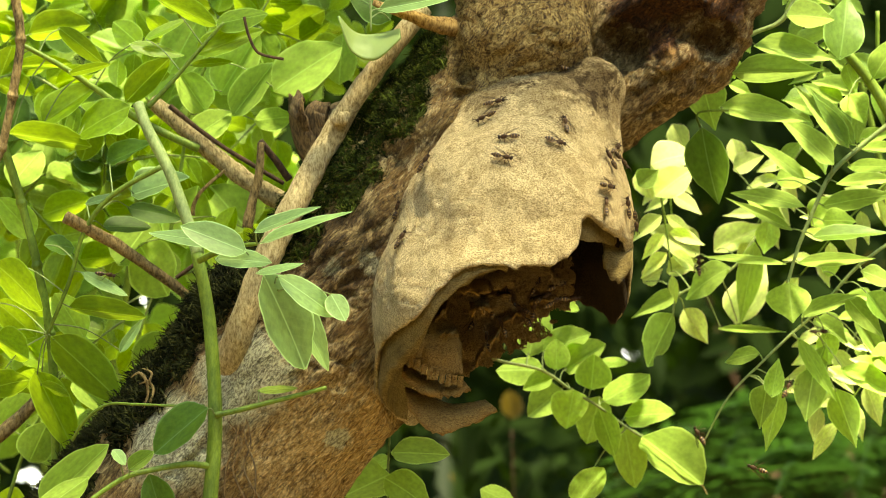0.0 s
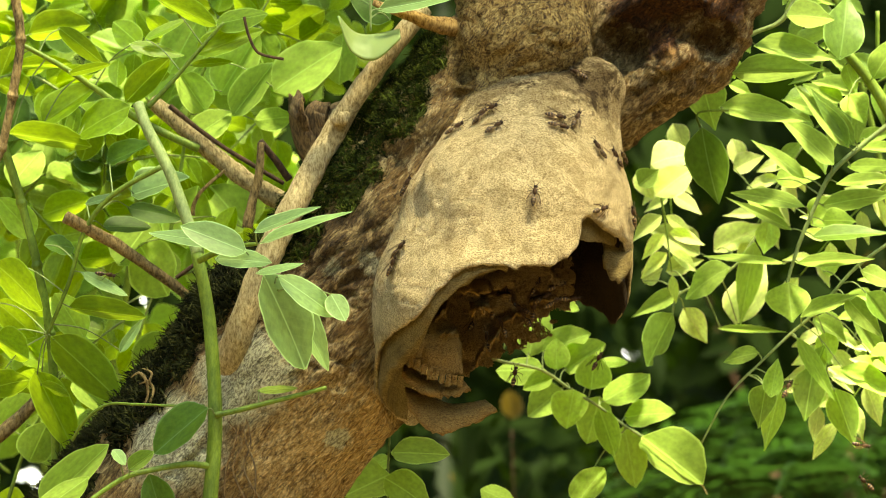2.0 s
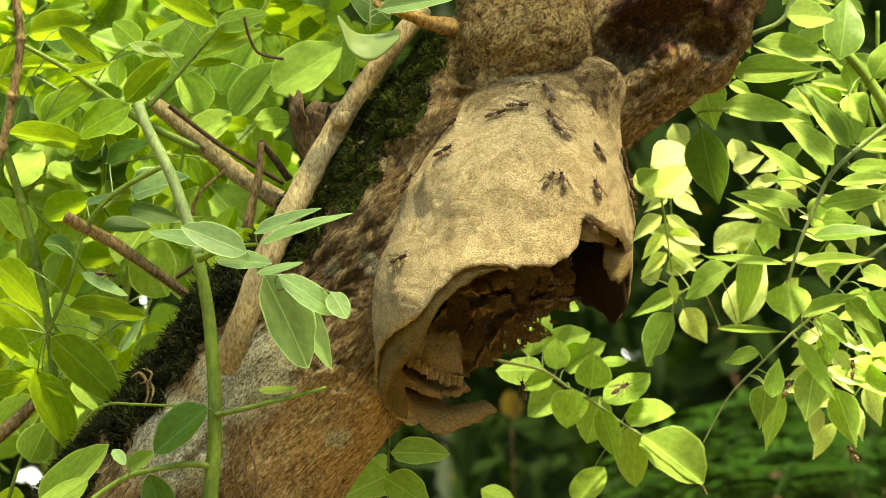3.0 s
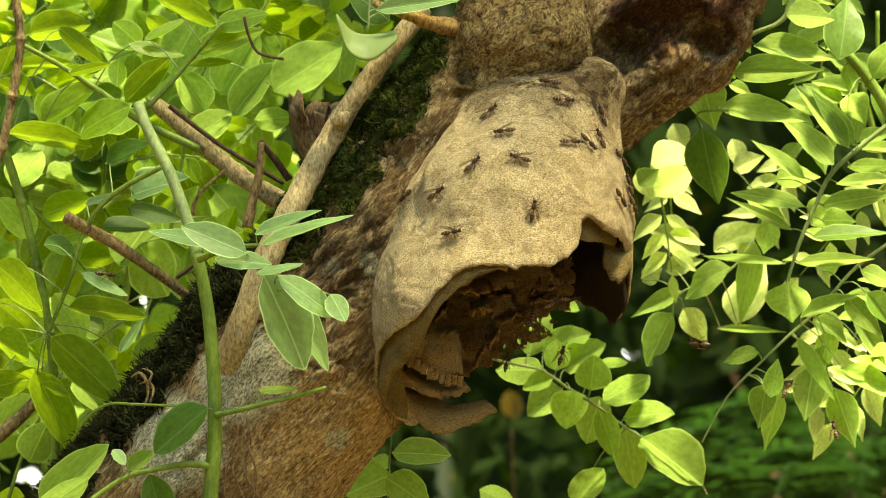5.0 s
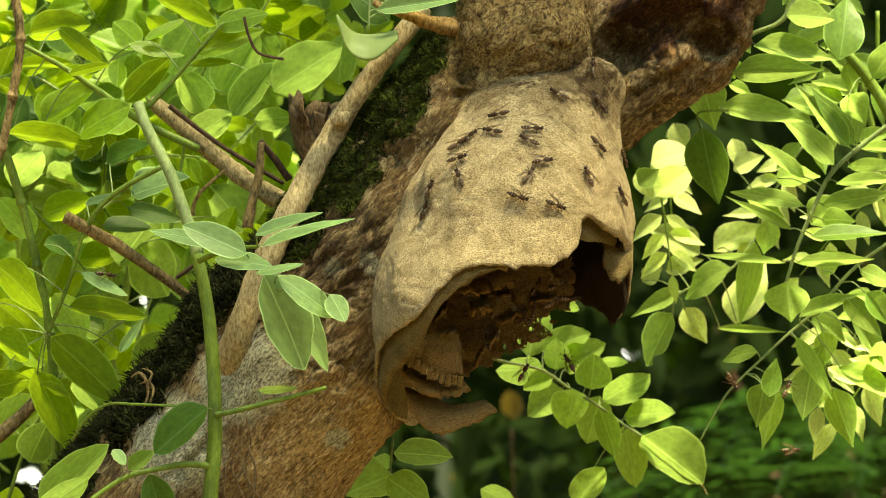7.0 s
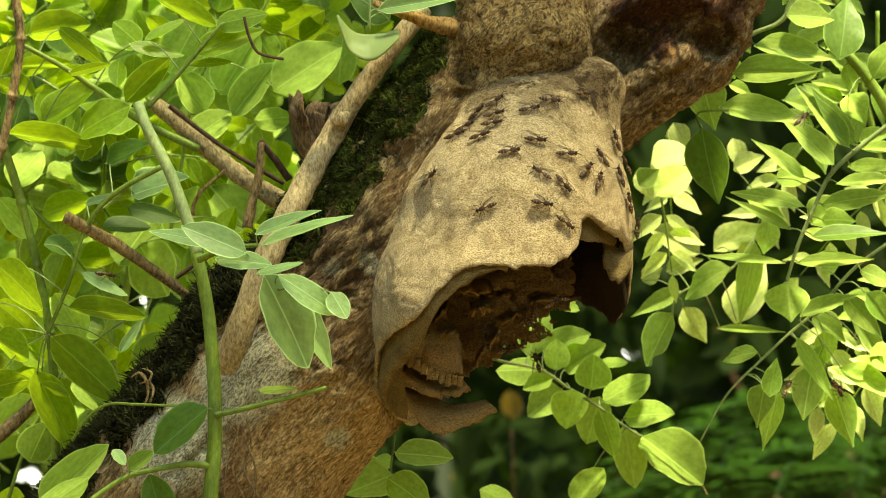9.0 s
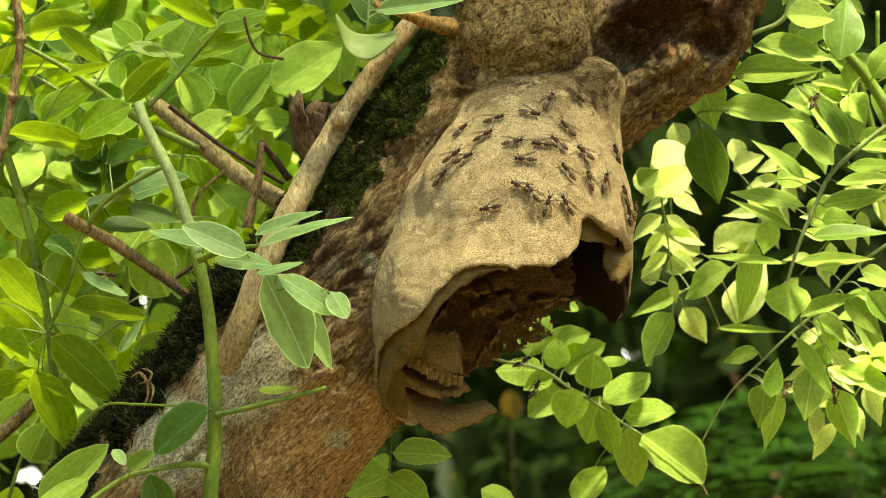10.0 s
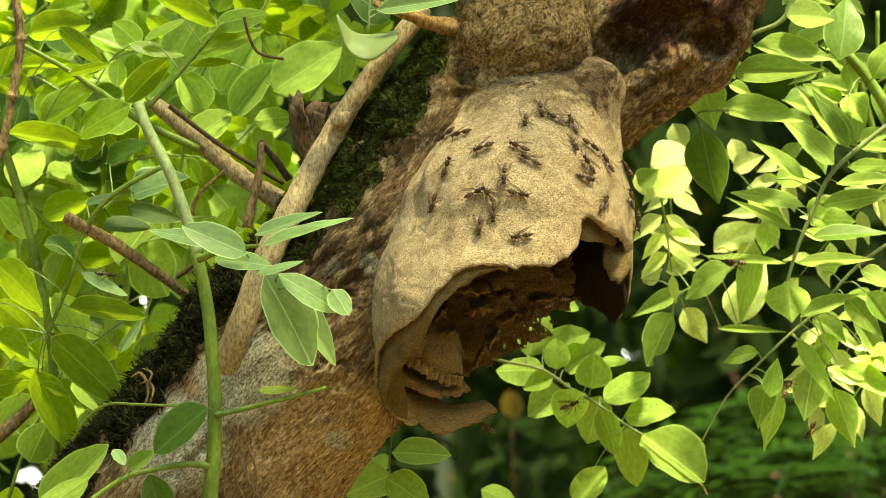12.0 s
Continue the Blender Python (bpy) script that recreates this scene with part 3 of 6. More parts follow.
def crown():
    """Unseen leafy crown added above the trunk for shade, on the upper limb's boughs."""
    rng = np.random.RandomState(14)
    for rows, r0 in (([(0.15, 0.27, 3.75), (-0.2, 0.1, 4.0), (-0.7, -0.1, 4.1), (-1.2, -0.2, 4.15)], 0.03), ([(0.15, 0.28, 3.85), (0.35, -0.1, 4.0), (0.45, -0.7, 4.1)], 0.024),
                     ([(0.16, 0.3, 3.95), (-0.2, 0.5, 4.1), (-0.7, 0.6, 4.15)], 0.024), ([(0.15, 0.27, 3.7), (-0.1, -0.3, 3.95), (-0.4, -0.8, 4.05)], 0.024)):
        v, f = tube(rows, [r0 * (1 - 0.75 * i / (len(rows) - 1)) for i in range(len(rows))], 10, 0.1)
        child("bough", mesh_of("bough", v, f, BARK), TREE)
    verts, faces = [], []
    wide = np.random.RandomState(14).uniform((-1.35, -0.95, 3.85), (0.62, 0.7, 4.35), (190, 3))
    # thin over the open side, close over the trunk, to set the sun there
    thin = np.random.RandomState(15).rand(190)
    wide = wide[((wide[:, 0] > 0.34) | (wide[:, 1] < 0.02)) & ((wide[:, 0] > 0.34) | (thin < 0.5))]
    close = np.random.RandomState(16).uniform((0.22, -1.0, 3.85), (0.60, -0.25, 4.35), (12, 3))
    for c in np.concatenate([wide, close]):
        for _ in range(12):
            p = Vector(c + rng.normal(0, 0.13, 3) * np.array([1, 1, 0.7]))
            y = (Vector(rng.normal(0, 1, 3)) + Vector((0, 0, -0.4))).normalized()
            x = y.cross(Vector((rng.normal(0, 0.5), rng.normal(0, 0.5), 1))).normalized()
            z = x.cross(y)
            ln = rng.uniform(0.06, 0.11)
            k = len(verts)
            verts += [p, p + y * ln * 0.45 + x * ln * 0.28 + z * ln * 0.06, p + y * ln, p + y * ln * 0.45 - x * ln * 0.28 + z * ln * 0.06, p + y * ln * 0.5]
            faces += [(k, k + 1, k + 4), (k + 1, k + 2, k + 4), (k + 2, k + 3, k + 4), (k + 3, k, k + 4)]
    child("crown", mesh_of("crown", verts, faces, LEAF_DARK), TREE, None, "unseen loose dark green crown of small leaves, added for shade")


crown()


def moss(name, label, low_side, count, longest, material, thin=1.0):
    """Tufts of moss along the upper side of the trunk."""
    rng = np.random.RandomState(5)
    s = TRUNK_V[:, 0] * 0.787 + TRUNK_V[:, 1] * 0.618
    run = -TRUNK_V[:, 0] * 0.618 + TRUNK_V[:, 1] * 0.787
    patch = bumps(TRUNK_V, 45.0)
    low = (run > 60) & (s < 668 + 70 * (patch - 0.5) - 15 * (run > 400)) & (TRUNK_V[:, 1] < 930)
    up = (run < 60) & (run > -460) & (s < 705 + 90 * (patch - 0.5)) & (TRUNK_V[:, 0] < 790)
    pick = np.flatnonzero((low if low_side else up) & (TRUNK_V[:, 2] > -120))
    seeds = rng.choice(pick, count)
    tuft = {}
    places, ways = spots(TRUNK_V[seeds]), spots(TRUNK_V[seeds] + TRUNK_N[seeds]) - spots(TRUNK_V[seeds])
    verts, faces = [], []
    for p, wdir in zip(places, ways):
        wdir = Vector(wdir).normalized()
        p = Vector(p) + Vector(rng.normal(0, 0.0015, 3))
        key = tuple(int(c / 0.012) for c in p)
        if key not in tuft:
            tuft[key] = (Vector(rng.normal(0, 0.75, 3)), rng.uniform(0.45, 1.35))
        lean = tuft[key][0] + Vector(rng.normal(0, 0.7, 3))
        a = (wdir + lean).normalized()
        b = (a * 0.6 + Vector(rng.normal(0, 0.8, 3)) + Vector((0, 0, -0.15))).normalized()
        ln = rng.uniform(0.4, 1.0) * longest * tuft[key][1]
        side = a.cross(Vector(rng.normal(0, 1, 3))).normalized() * rng.uniform(0.0006, 0.0012) * thin
        other = a.cross(side)
        q = p + a * ln * 0.5
        e = q + b * ln * 0.5
        k = len(verts)
        verts += [p + side, p - side, q + side * 0.8, q - side * 0.8, e, p + other, q + other * 0.8]
        faces += [(k, k + 1, k + 3, k + 2), (k + 2, k + 3, k + 4), (k + 1, k + 5, k + 6, k + 3), (k + 3, k + 6, k + 4), (k + 5, k, k + 2, k + 6), (k + 6, k + 2, k + 4)]
    tagged(new(name, mesh_of(name, verts, faces, material)), label, "moss", kind="stuff")


moss("moss", "blackish green spiky moss along the lower trunk", True, 20000, 0.017, MOSS_DARK)
moss("moss", "dark green feathery moss along the upper trunk", False, 34000, 0.0105, MOSS, 0.6)


# ---- the wasp nest ----
RIM_A = [600, 655, 672, 700, 745, 780, 810, 850, 900, 978, 1008, 1026, 1032, 1040, 1100, 1140, 1200]
RIM_B = [740, 668, 620, 588, 556, 510, 484, 467, 474, 474, 452, 432, 385, 376, 398, 440, 480]


def rim(p):
    """Where the torn lower edge runs; it lies lower towards the back."""
    edge = np.interp(p[..., 0], RIM_A, RIM_B) + (bumps(p * np.array([1, 0.2, 1]), 16.0) - 0.5) * 10 + (bumps(p + 9, 6.0) - 0.5) * 5
    front = 202 + np.sqrt(np.maximum(232.0 ** 2 - (p[..., 0] - 890) ** 2, 0))
    back = np.interp(p[..., 0], [640, 740, 800, 1040, 1085, 1200], [1.0, 0.9, 0.35, 0.25, 1.0, 1.0])
    low = np.minimum(edge + back * np.clip(front - 22 - p[..., 2], 0, 500), np.interp(p[..., 0], [645, 660, 690, 730, 1010, 1042, 1066, 1090, 1122, 1140, 1154], [660, 694, 736, 752, 560, 540, 552, 574, 522, 478, 440]) + (bumps(p, 16.0) - 0.5) * 12)
    return p[..., 1] - low


def envelope_form(p):
    b = bell(p)
    wall = np.maximum(b, -(b + 9))
    return np.maximum(np.maximum(wall, rim(p)), 5 + 20 * bumps(p, 25.0) - p[..., 2])


def lining_form(p):
    """The inner layer of the envelope, seen behind the notch."""
    b = bell(p) + 24
    wall = np.maximum(b, -(b + 8))
    low = p[..., 1] - np.interp(p[..., 0], [1000, 1028, 1066, 1100, 1130, 1150], [424, 427, 428, 441, 458, 462])
    low = low - (bumps(p, 14.0) - 0.5) * 9 - (bumps(p + 3, 5.0) - 0.5) * 4
    return np.maximum(np.maximum(wall, low), np.maximum(985 - p[..., 0], 130 - p[..., 2]))


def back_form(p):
    """The hindmost layer that closes the hollow behind the notch, near-black for its shade."""
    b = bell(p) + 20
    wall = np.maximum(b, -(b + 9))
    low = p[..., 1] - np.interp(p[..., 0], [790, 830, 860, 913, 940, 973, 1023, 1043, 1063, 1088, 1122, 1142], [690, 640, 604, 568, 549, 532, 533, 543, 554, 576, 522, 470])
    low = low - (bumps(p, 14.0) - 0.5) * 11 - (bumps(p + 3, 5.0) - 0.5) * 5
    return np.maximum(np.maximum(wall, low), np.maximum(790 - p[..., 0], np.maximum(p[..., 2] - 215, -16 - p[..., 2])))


def under_form(p):
    """The second paper layer, which hangs a little below the outer one at the low end."""
    b = bell(p) + 11
    wall = np.maximum(b, -(b + 15))
    more = np.interp(p[..., 0], [655, 700, 760, 830, 900], [62, 52, 36, 22, 0])
    return np.maximum(np.maximum(np.maximum(wall, rim(p) - more), np.maximum(p[..., 0] - 900, 70 - p[..., 2])), p[..., 1] - np.interp(p[..., 0], [655, 675, 700, 735, 900], [660, 706, 734, 750, 752]) - 12 * (bumps(p, 18.0) - 0.5))


AX = np.array([0.22, 0.86, 0.46])
AX = AX / np.linalg.norm(AX)
AU = np.cross(AX, (0, 0, 1.0))
AU = AU / np.linalg.norm(AU)
AV = np.cross(AX, AU)


def comb_form(centre, reach, thick, cell, seed):
    def form(p):
        q = p - np.array(centre, np.float32)
        h, u, v = q @ AX, q @ AU, q @ AV
        h = h + (bumps(p + seed, 60.0) - 0.5) * 30 + (bumps(p + seed, 22.0) - 0.5) * 9
        r = np.sqrt((u / reach[0]) ** 2 + (v / reach[1]) ** 2)
        disc = np.maximum(np.abs(h) - thick, (r - 1 + (bumps(p + seed, 40.0) - 0.5) * 0.7 + (bumps(p + seed, 12.0) - 0.5) * 0.25) * min(reach))
        # six-sided cells open on the lower face
        s = cell
        a, b = u / s, v / s
        i, j = np.round(a / 1.7320508), np.round(b)
        a1, b1 = a - i * 1.7320508, b - j
        i2, j2 = np.floor(a / 1.7320508) + 0.5, np.floor(b) + 0.5
        a2, b2 = a - i2 * 1.7320508, b - j2
        near = np.minimum(a1 ** 2 + b1 ** 2, a2 ** 2 + b2 ** 2)
        hole = np.maximum((np.sqrt(near) - 0.45) * s, -(h + thick * 0.55))
        disc = np.maximum(disc, -hole)
        disc = np.maximum(disc, (0.35 - bumps(p + seed + 17, 46.0)) * 70)
        disc = disc + (bumps(p + seed, 12.0) - 0.5) * 2
        front = p[..., 2] - 290 + 80 * (bumps(p + seed, 48.0) - 0.5) + 16 * (bumps(p + seed, 14.0) - 0.5)
        return np.maximum(np.maximum(np.maximum(disc, front), bell(p) + 30), p[..., 0] - 1008 - 34 * (bumps(p + seed, 20.0) - 0.5))
    return form


# scraps of torn comb wall: a, b, steps to the fore, turn, length, height
SCRAPS = ((836, 508, 292, -10, 50, 22), (778, 548, 290, -52, 34, 16), (846, 545, 262, -12, 36, 16), (792, 590, 266, -24, 30, 14),
          (905, 560, 180, -30, 56, 12), (960, 530, 170, -22, 50, 10), (868, 596, 200, -55, 40, 14), (846, 624, 222, -62, 36, 13))


def sheet(parent, name, top, low, depth, belly, ragged, seed, label="", m=44, n=12, material=None):
    """A thin curled sheet of paper between an upper and a lower edge, torn along the lower one."""
    def along(rows, t):
        u = t * (len(rows) - 1)
        i = min(int(u), len(rows) - 2)
        p = [Vector((*rows[min(max(k, 0), len(rows) - 1)], 0)) for k in (i - 1, i, i + 1, i + 2)]
        e = u - i
        return 0.5 * (2 * p[1] + (p[2] - p[0]) * e + (2 * p[0] - 5 * p[1] + 4 * p[2] - p[3]) * e * e + (3 * p[1] - p[0] - 3 * p[2] + p[3]) * e ** 3)
    v, f = [], []
    for i in range(m + 1):
        t = i / m
        hi, lo = along(top, t), along(low, t)
        tear = ragged * (noise.noise(Vector((i * 0.4, 1.0, seed * 7.3))) + 0.6 * noise.noise(Vector((i * 1.1, 4.0, seed * 3.1))))
        for q in range(n + 1):
            g = q / n
            a, b = lo.lerp(hi, g).xy
            b += tear * (1 - g) ** 2
            dent = 0.2 * belly * noise.noise(Vector((i * 0.14, q * 0.3, seed * 5.7))) + 0.1 * belly * noise.noise(Vector((i * 0.5, q * 0.8, seed * 5.7)))
            v.append(spot(a, b, -(depth - 34 * g + belly * math.sin(t * 2.6 + 0.3) * (1 - g) + 0.7 * belly * math.sin(g * math.pi) + dent) * K))
    for i in range(m):
        for q in range(n):
            c = i * (n + 1) + q
            f.append((c, c + 1, c + n + 2, c + n + 1))
    part_ob = child(name, mesh_of(name, v, f, material or SHEET), parent, None, label)
    part_ob.modifiers.new("thickness", "SOLIDIFY").thickness = 0.0018
    return part_ob


def nest():
    ob = thing("wasp_nest", spot(1010, 250, -0.02), "torn tan paper wasp nest with open underside and dark combs", "wasp nest")
    v, f = skin(envelope_form, (600, 60, -20), (1190, 900, 460), 4.0)
    n = slope(bell, v, 2.0)
    v = v + n * ((np.abs(bumps(v * np.array([0.5, 1, 1]), 14.0) - 0.5) - 0.2) * 4 + (bumps(v, 5.0) - 0.5) * 1.6)[:, None]
    child("envelope", mesh_of("envelope", spots(v), f, PAPER), ob)
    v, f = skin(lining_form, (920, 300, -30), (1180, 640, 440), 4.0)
    child("inner_envelope", mesh_of("inner_envelope", spots(v), f, PAPER_INNER), ob, None, "brown inner paper layer, darkened for the shade inside")
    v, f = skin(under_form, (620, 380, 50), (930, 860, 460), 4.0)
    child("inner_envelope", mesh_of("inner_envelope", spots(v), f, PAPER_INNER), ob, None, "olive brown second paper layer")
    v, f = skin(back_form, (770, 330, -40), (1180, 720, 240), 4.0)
    child("inner_envelope", mesh_of("inner_envelope", spots(v), f, PAPER_SHADE), ob, None, "hindmost paper layer, coloured blackish for the hollow's shade")
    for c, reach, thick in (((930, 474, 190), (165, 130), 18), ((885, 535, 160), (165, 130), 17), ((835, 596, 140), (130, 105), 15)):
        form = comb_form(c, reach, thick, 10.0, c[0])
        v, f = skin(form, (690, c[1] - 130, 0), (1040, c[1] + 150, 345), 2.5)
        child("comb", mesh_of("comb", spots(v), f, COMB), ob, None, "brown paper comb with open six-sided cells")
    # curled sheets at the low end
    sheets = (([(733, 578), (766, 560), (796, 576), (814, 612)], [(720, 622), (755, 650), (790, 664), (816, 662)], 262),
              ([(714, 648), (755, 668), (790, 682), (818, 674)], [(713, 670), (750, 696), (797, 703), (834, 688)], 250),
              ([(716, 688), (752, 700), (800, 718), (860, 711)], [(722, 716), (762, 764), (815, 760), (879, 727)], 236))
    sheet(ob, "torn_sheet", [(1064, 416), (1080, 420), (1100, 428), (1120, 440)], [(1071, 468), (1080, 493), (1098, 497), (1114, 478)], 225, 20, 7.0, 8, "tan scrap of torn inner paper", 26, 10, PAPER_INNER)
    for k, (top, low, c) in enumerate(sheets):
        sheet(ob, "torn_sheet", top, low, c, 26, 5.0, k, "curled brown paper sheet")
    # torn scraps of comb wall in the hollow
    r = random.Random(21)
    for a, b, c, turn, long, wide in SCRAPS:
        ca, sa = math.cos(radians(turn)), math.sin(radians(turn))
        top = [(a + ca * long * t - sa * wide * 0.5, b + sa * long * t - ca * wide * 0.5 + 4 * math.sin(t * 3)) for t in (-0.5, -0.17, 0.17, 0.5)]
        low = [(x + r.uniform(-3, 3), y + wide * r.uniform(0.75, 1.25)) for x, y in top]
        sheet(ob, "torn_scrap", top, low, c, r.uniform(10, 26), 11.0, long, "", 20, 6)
    # the side of the lowest comb: a row of open cells
    for i in range(10):
        t = i / 9
        a, b = 719 + 97 * t, 626 + 46 * t + 10 * math.sin(t * math.pi)
        c = (284 + 8 * math.sin(t * math.pi)) * K
        long = 19 + 3 * math.sin(i * 2.1)
        v, f = [], []
        for j, y in enumerate((0.0, 0.5, 1.0)):
            for k in range(6):
                ang = k * math.pi / 3 + 0.5
                v.append(spot(a + 5.5 * math.cos(ang) - 2.5 * y, b - 6 + long * y + (1.5 * math.sin(i + k * 2) if j == 2 else 0), -c - 6.0 * K * math.sin(ang)))
        for j in range(2):
            for k in range(6):
                k2 = (k + 1) % 6
                f.append((j * 6 + k, j * 6 + k2, j * 6 + 6 + k2, j * 6 + 6 + k))
        cell = child("cell", mesh_of("cell", v, f, SHEET, False), ob)
        cell.modifiers.new("thickness", "SOLIDIFY").thickness = 0.0007
    return ob


nest()
SNAG = wood("snag_bark", (0.035, 0.022, 0.010), (0.26, 0.18, 0.08), relief=1.0)
# the torn dead bark of a snag beside the woody vine
for k, (top, low) in enumerate((([(552, 300), (530, 270), (516, 220), (514, 166)], [(585, 300), (566, 268), (550, 228), (536, 186)]),
                                ([(532, 250), (538, 215), (545, 192), (560, 180)], [(580, 262), (580, 232), (578, 206), (584, 186)]),
                                ([(566, 222), (574, 202), (588, 188), (604, 182)], [(590, 226), (594, 212), (602, 200), (608, 194)]),
                                ([(512, 200), (518, 184), (524, 172), (530, 160)], [(528, 214), (530, 198), (534, 186), (540, 176)]))):
    sheet(TREE, "bark_flake", top, low, 26 + 8 * k, 16, 14.0, 40 + k, "torn flake of brown dead bark", 24, 8, SNAG)


def nest_point(a, b):
    """The place on the nest's outside at board row (a, b), with the normal; beside it, its nearest flank."""
    z = np.arange(440, 60, -2.0)
    while True:
        hit = np.flatnonzero(bell(np.stack([np.full_like(z, a), np.full_like(z, b), z], 1)) < 0)
        if len(hit):
            break
        a += 4 if a < 920 else -7
    c = np.array([[a, b, z[hit[0]]]])
    return c[0], slope(bell, c, 3.0)[0]
# ---- leaves and stems ----
def leaf_mesh(name, material, fold=0.18, droop=0.12, twist=0.0, tip=1.0, curl=0.0, bite=0.0, blunt=0.60):
    """A blade one long and one wide along y, with a fold at the midrib, a drooping end and a wavy edge."""
    rows, cols = 10, 8
    v, f, margin = [], [], []
    for i in range(rows + 1):
        t = i / rows
        half = 0.5 * math.sin(math.pi * min(1, t ** (0.85 * tip))) ** blunt if 0 < t < 1 else 0.012
        half = max(half, 0.012)
        for j in range(cols + 1):
            s = j / cols * 2 - 1
            x = s * half
            if bite and s > 0.3 and t > 0.55:
                x *= 1 - bite * (0.5 + 0.5 * math.sin(t * 40))
            y = t + (0.012 * math.sin(t * 21) * abs(s))
            z = fold * abs(s) * half * 1.2 - droop * t * t + 0.018 * math.sin(t * 17 + s * 3) * abs(s) + twist * s * half * (t - 0.4) + curl * s * s * half * 0.5
            v.append((x, y, z))
            margin.append(abs(s) if 0 < i < rows else 1.0)
    w = cols + 1
    for i in range(rows):
        for j in range(cols):
            f.append((i * w + j, i * w + j + 1, (i + 1) * w + j + 1, (i + 1) * w + j))
    me = mesh_of(name, v, f, material)
    me.attributes.new("margin", "FLOAT", "POINT").data.foreach_set("value", margin)
    return me


SHAPES = {}
for key, mat in (("g", LEAF), ("y", LEAF_YOUNG), ("d", LEAF_DARK), ("b", LEAF_BLUISH), ("m", LEAF_MATURE), ("p", LEAF_SUNLIT)):
    SHAPES[key] = [leaf_mesh("leaf_blade", mat, 0.18, 0.12), leaf_mesh("leaf_blade", mat, 0.34, 0.05, 0.5, 0.9),
                   leaf_mesh("leaf_blade", mat, 0.10, 0.22, -0.5, 1.1), leaf_mesh("leaf_blade", mat, -0.2, 0.10, 0.2, 1.0, 0.3),
                   leaf_mesh("leaf_blade", mat, 0.5, 0.0, 0.3, 0.85, -0.3)]
    SHAPES[key.upper()] = [leaf_mesh("leaf_blade", mat, 0.22, 0.25, 0.2, 0.85, blunt=1.0), leaf_mesh("leaf_blade", mat, 0.34, 0.1, 0.5, 0.8, blunt=1.15),
                           leaf_mesh("leaf_blade", mat, 0.12, 0.4, -0.4, 0.9, blunt=0.95), leaf_mesh("leaf_blade", mat, 0.5, 0.2, 0.3, 0.8, -0.3, blunt=1.05)]
CHEWED = leaf_mesh("leaf_blade", LEAF, 0.25, 0.1, 0.2, 1.0, 0.0, 0.6)
rnd = random.Random(11)


def leaf(parent, row, w, kind="g", spread=0.02, mesh=None, near=()):
    """A leaf from its base to its tip: (a, b, a2, b2, width) on the board, about w behind it.
    Sunlit leaves are seen from below, with their upper side to the sky; older ones show the upper side."""
    a, b, a2, b2, wide = row
    w0 = w + rnd.uniform(-spread, spread)
    length = math.hypot(a2 - a, b2 - b) * K
    dw = rnd.uniform(-0.35, 0.35) * length
    p, q = spot(a, b, w0), spot(a2, b2, w0 + dw)
    y = q - p
    ln = y.length
    y.normalize()
    face = (EYE - p).normalized()
    under = rnd.random() < {"y": 1.0, "g": 0.75, "d": 0.0, "b": 0.0, "m": 0.65, "p": 1.0}[kind.lower()]
    z = Vector((0, 0, rnd.uniform(0.45, 1.0))) + face * (-0.75 if under else 0.9) + Vector((rnd.uniform(-0.3, 0.3), rnd.uniform(-0.1, 0.1), 0))
    z = (z - y * z.dot(y)).normalized()
    x = y.cross(z)
    seen = max(0.5, abs(z.dot(face)))
    wd = wide * K * (1 + w0 / DIST) / seen
    h = 0.8 * min(wd * 1.3, ln)
    m = Matrix.Translation(p) @ Matrix(((x.x * wd, y.x * ln, z.x * h, 0), (x.y * wd, y.y * ln, z.y * h, 0), (x.z * wd, y.z * ln, z.z * h, 0), (0, 0, 0, 1)))
    if near:
        s0 = min(near, key=lambda k: (k - p).length)
        if 0.003 < (s0 - p).length < 0.09:
            mid = (s0 + p) / 2 + Vector((0, 0, 0.12 * (s0 - p).length))
            child("petiole", mesh_of("petiole", *tube([s0, mid, p + y * ln * 0.05], [1.5 * K, 1.2 * K, 1.1 * K], 5), STEM_PALE), parent)
    return child("leaf", mesh or rnd.choice(SHAPES[kind]), parent, m)


def plant(name, base, w, label, stems, leaves, category="branch", group=""):
    """A leafy shoot: stems are (rows, r0, r1, material), leaves are (kind, depth, rows)."""
    ob = thing(name, spot(*base, w), label, category, group)
    near = []
    for rows, r0, r1, mat, *depth in stems:
        w0, w1 = depth if depth else (w, w)
        stem_part("stem", ob, rows, w0, w1, r0, r1, mat)
        pts = way_of(rows, w0, w1)
        near += [p.lerp(q, k / 5) for p, q in zip(pts, pts[1:]) for k in range(6)]
    for kind, depth, rows in leaves:
        for r in rows:
            leaf(ob, r, depth, kind, near=near)
    return ob


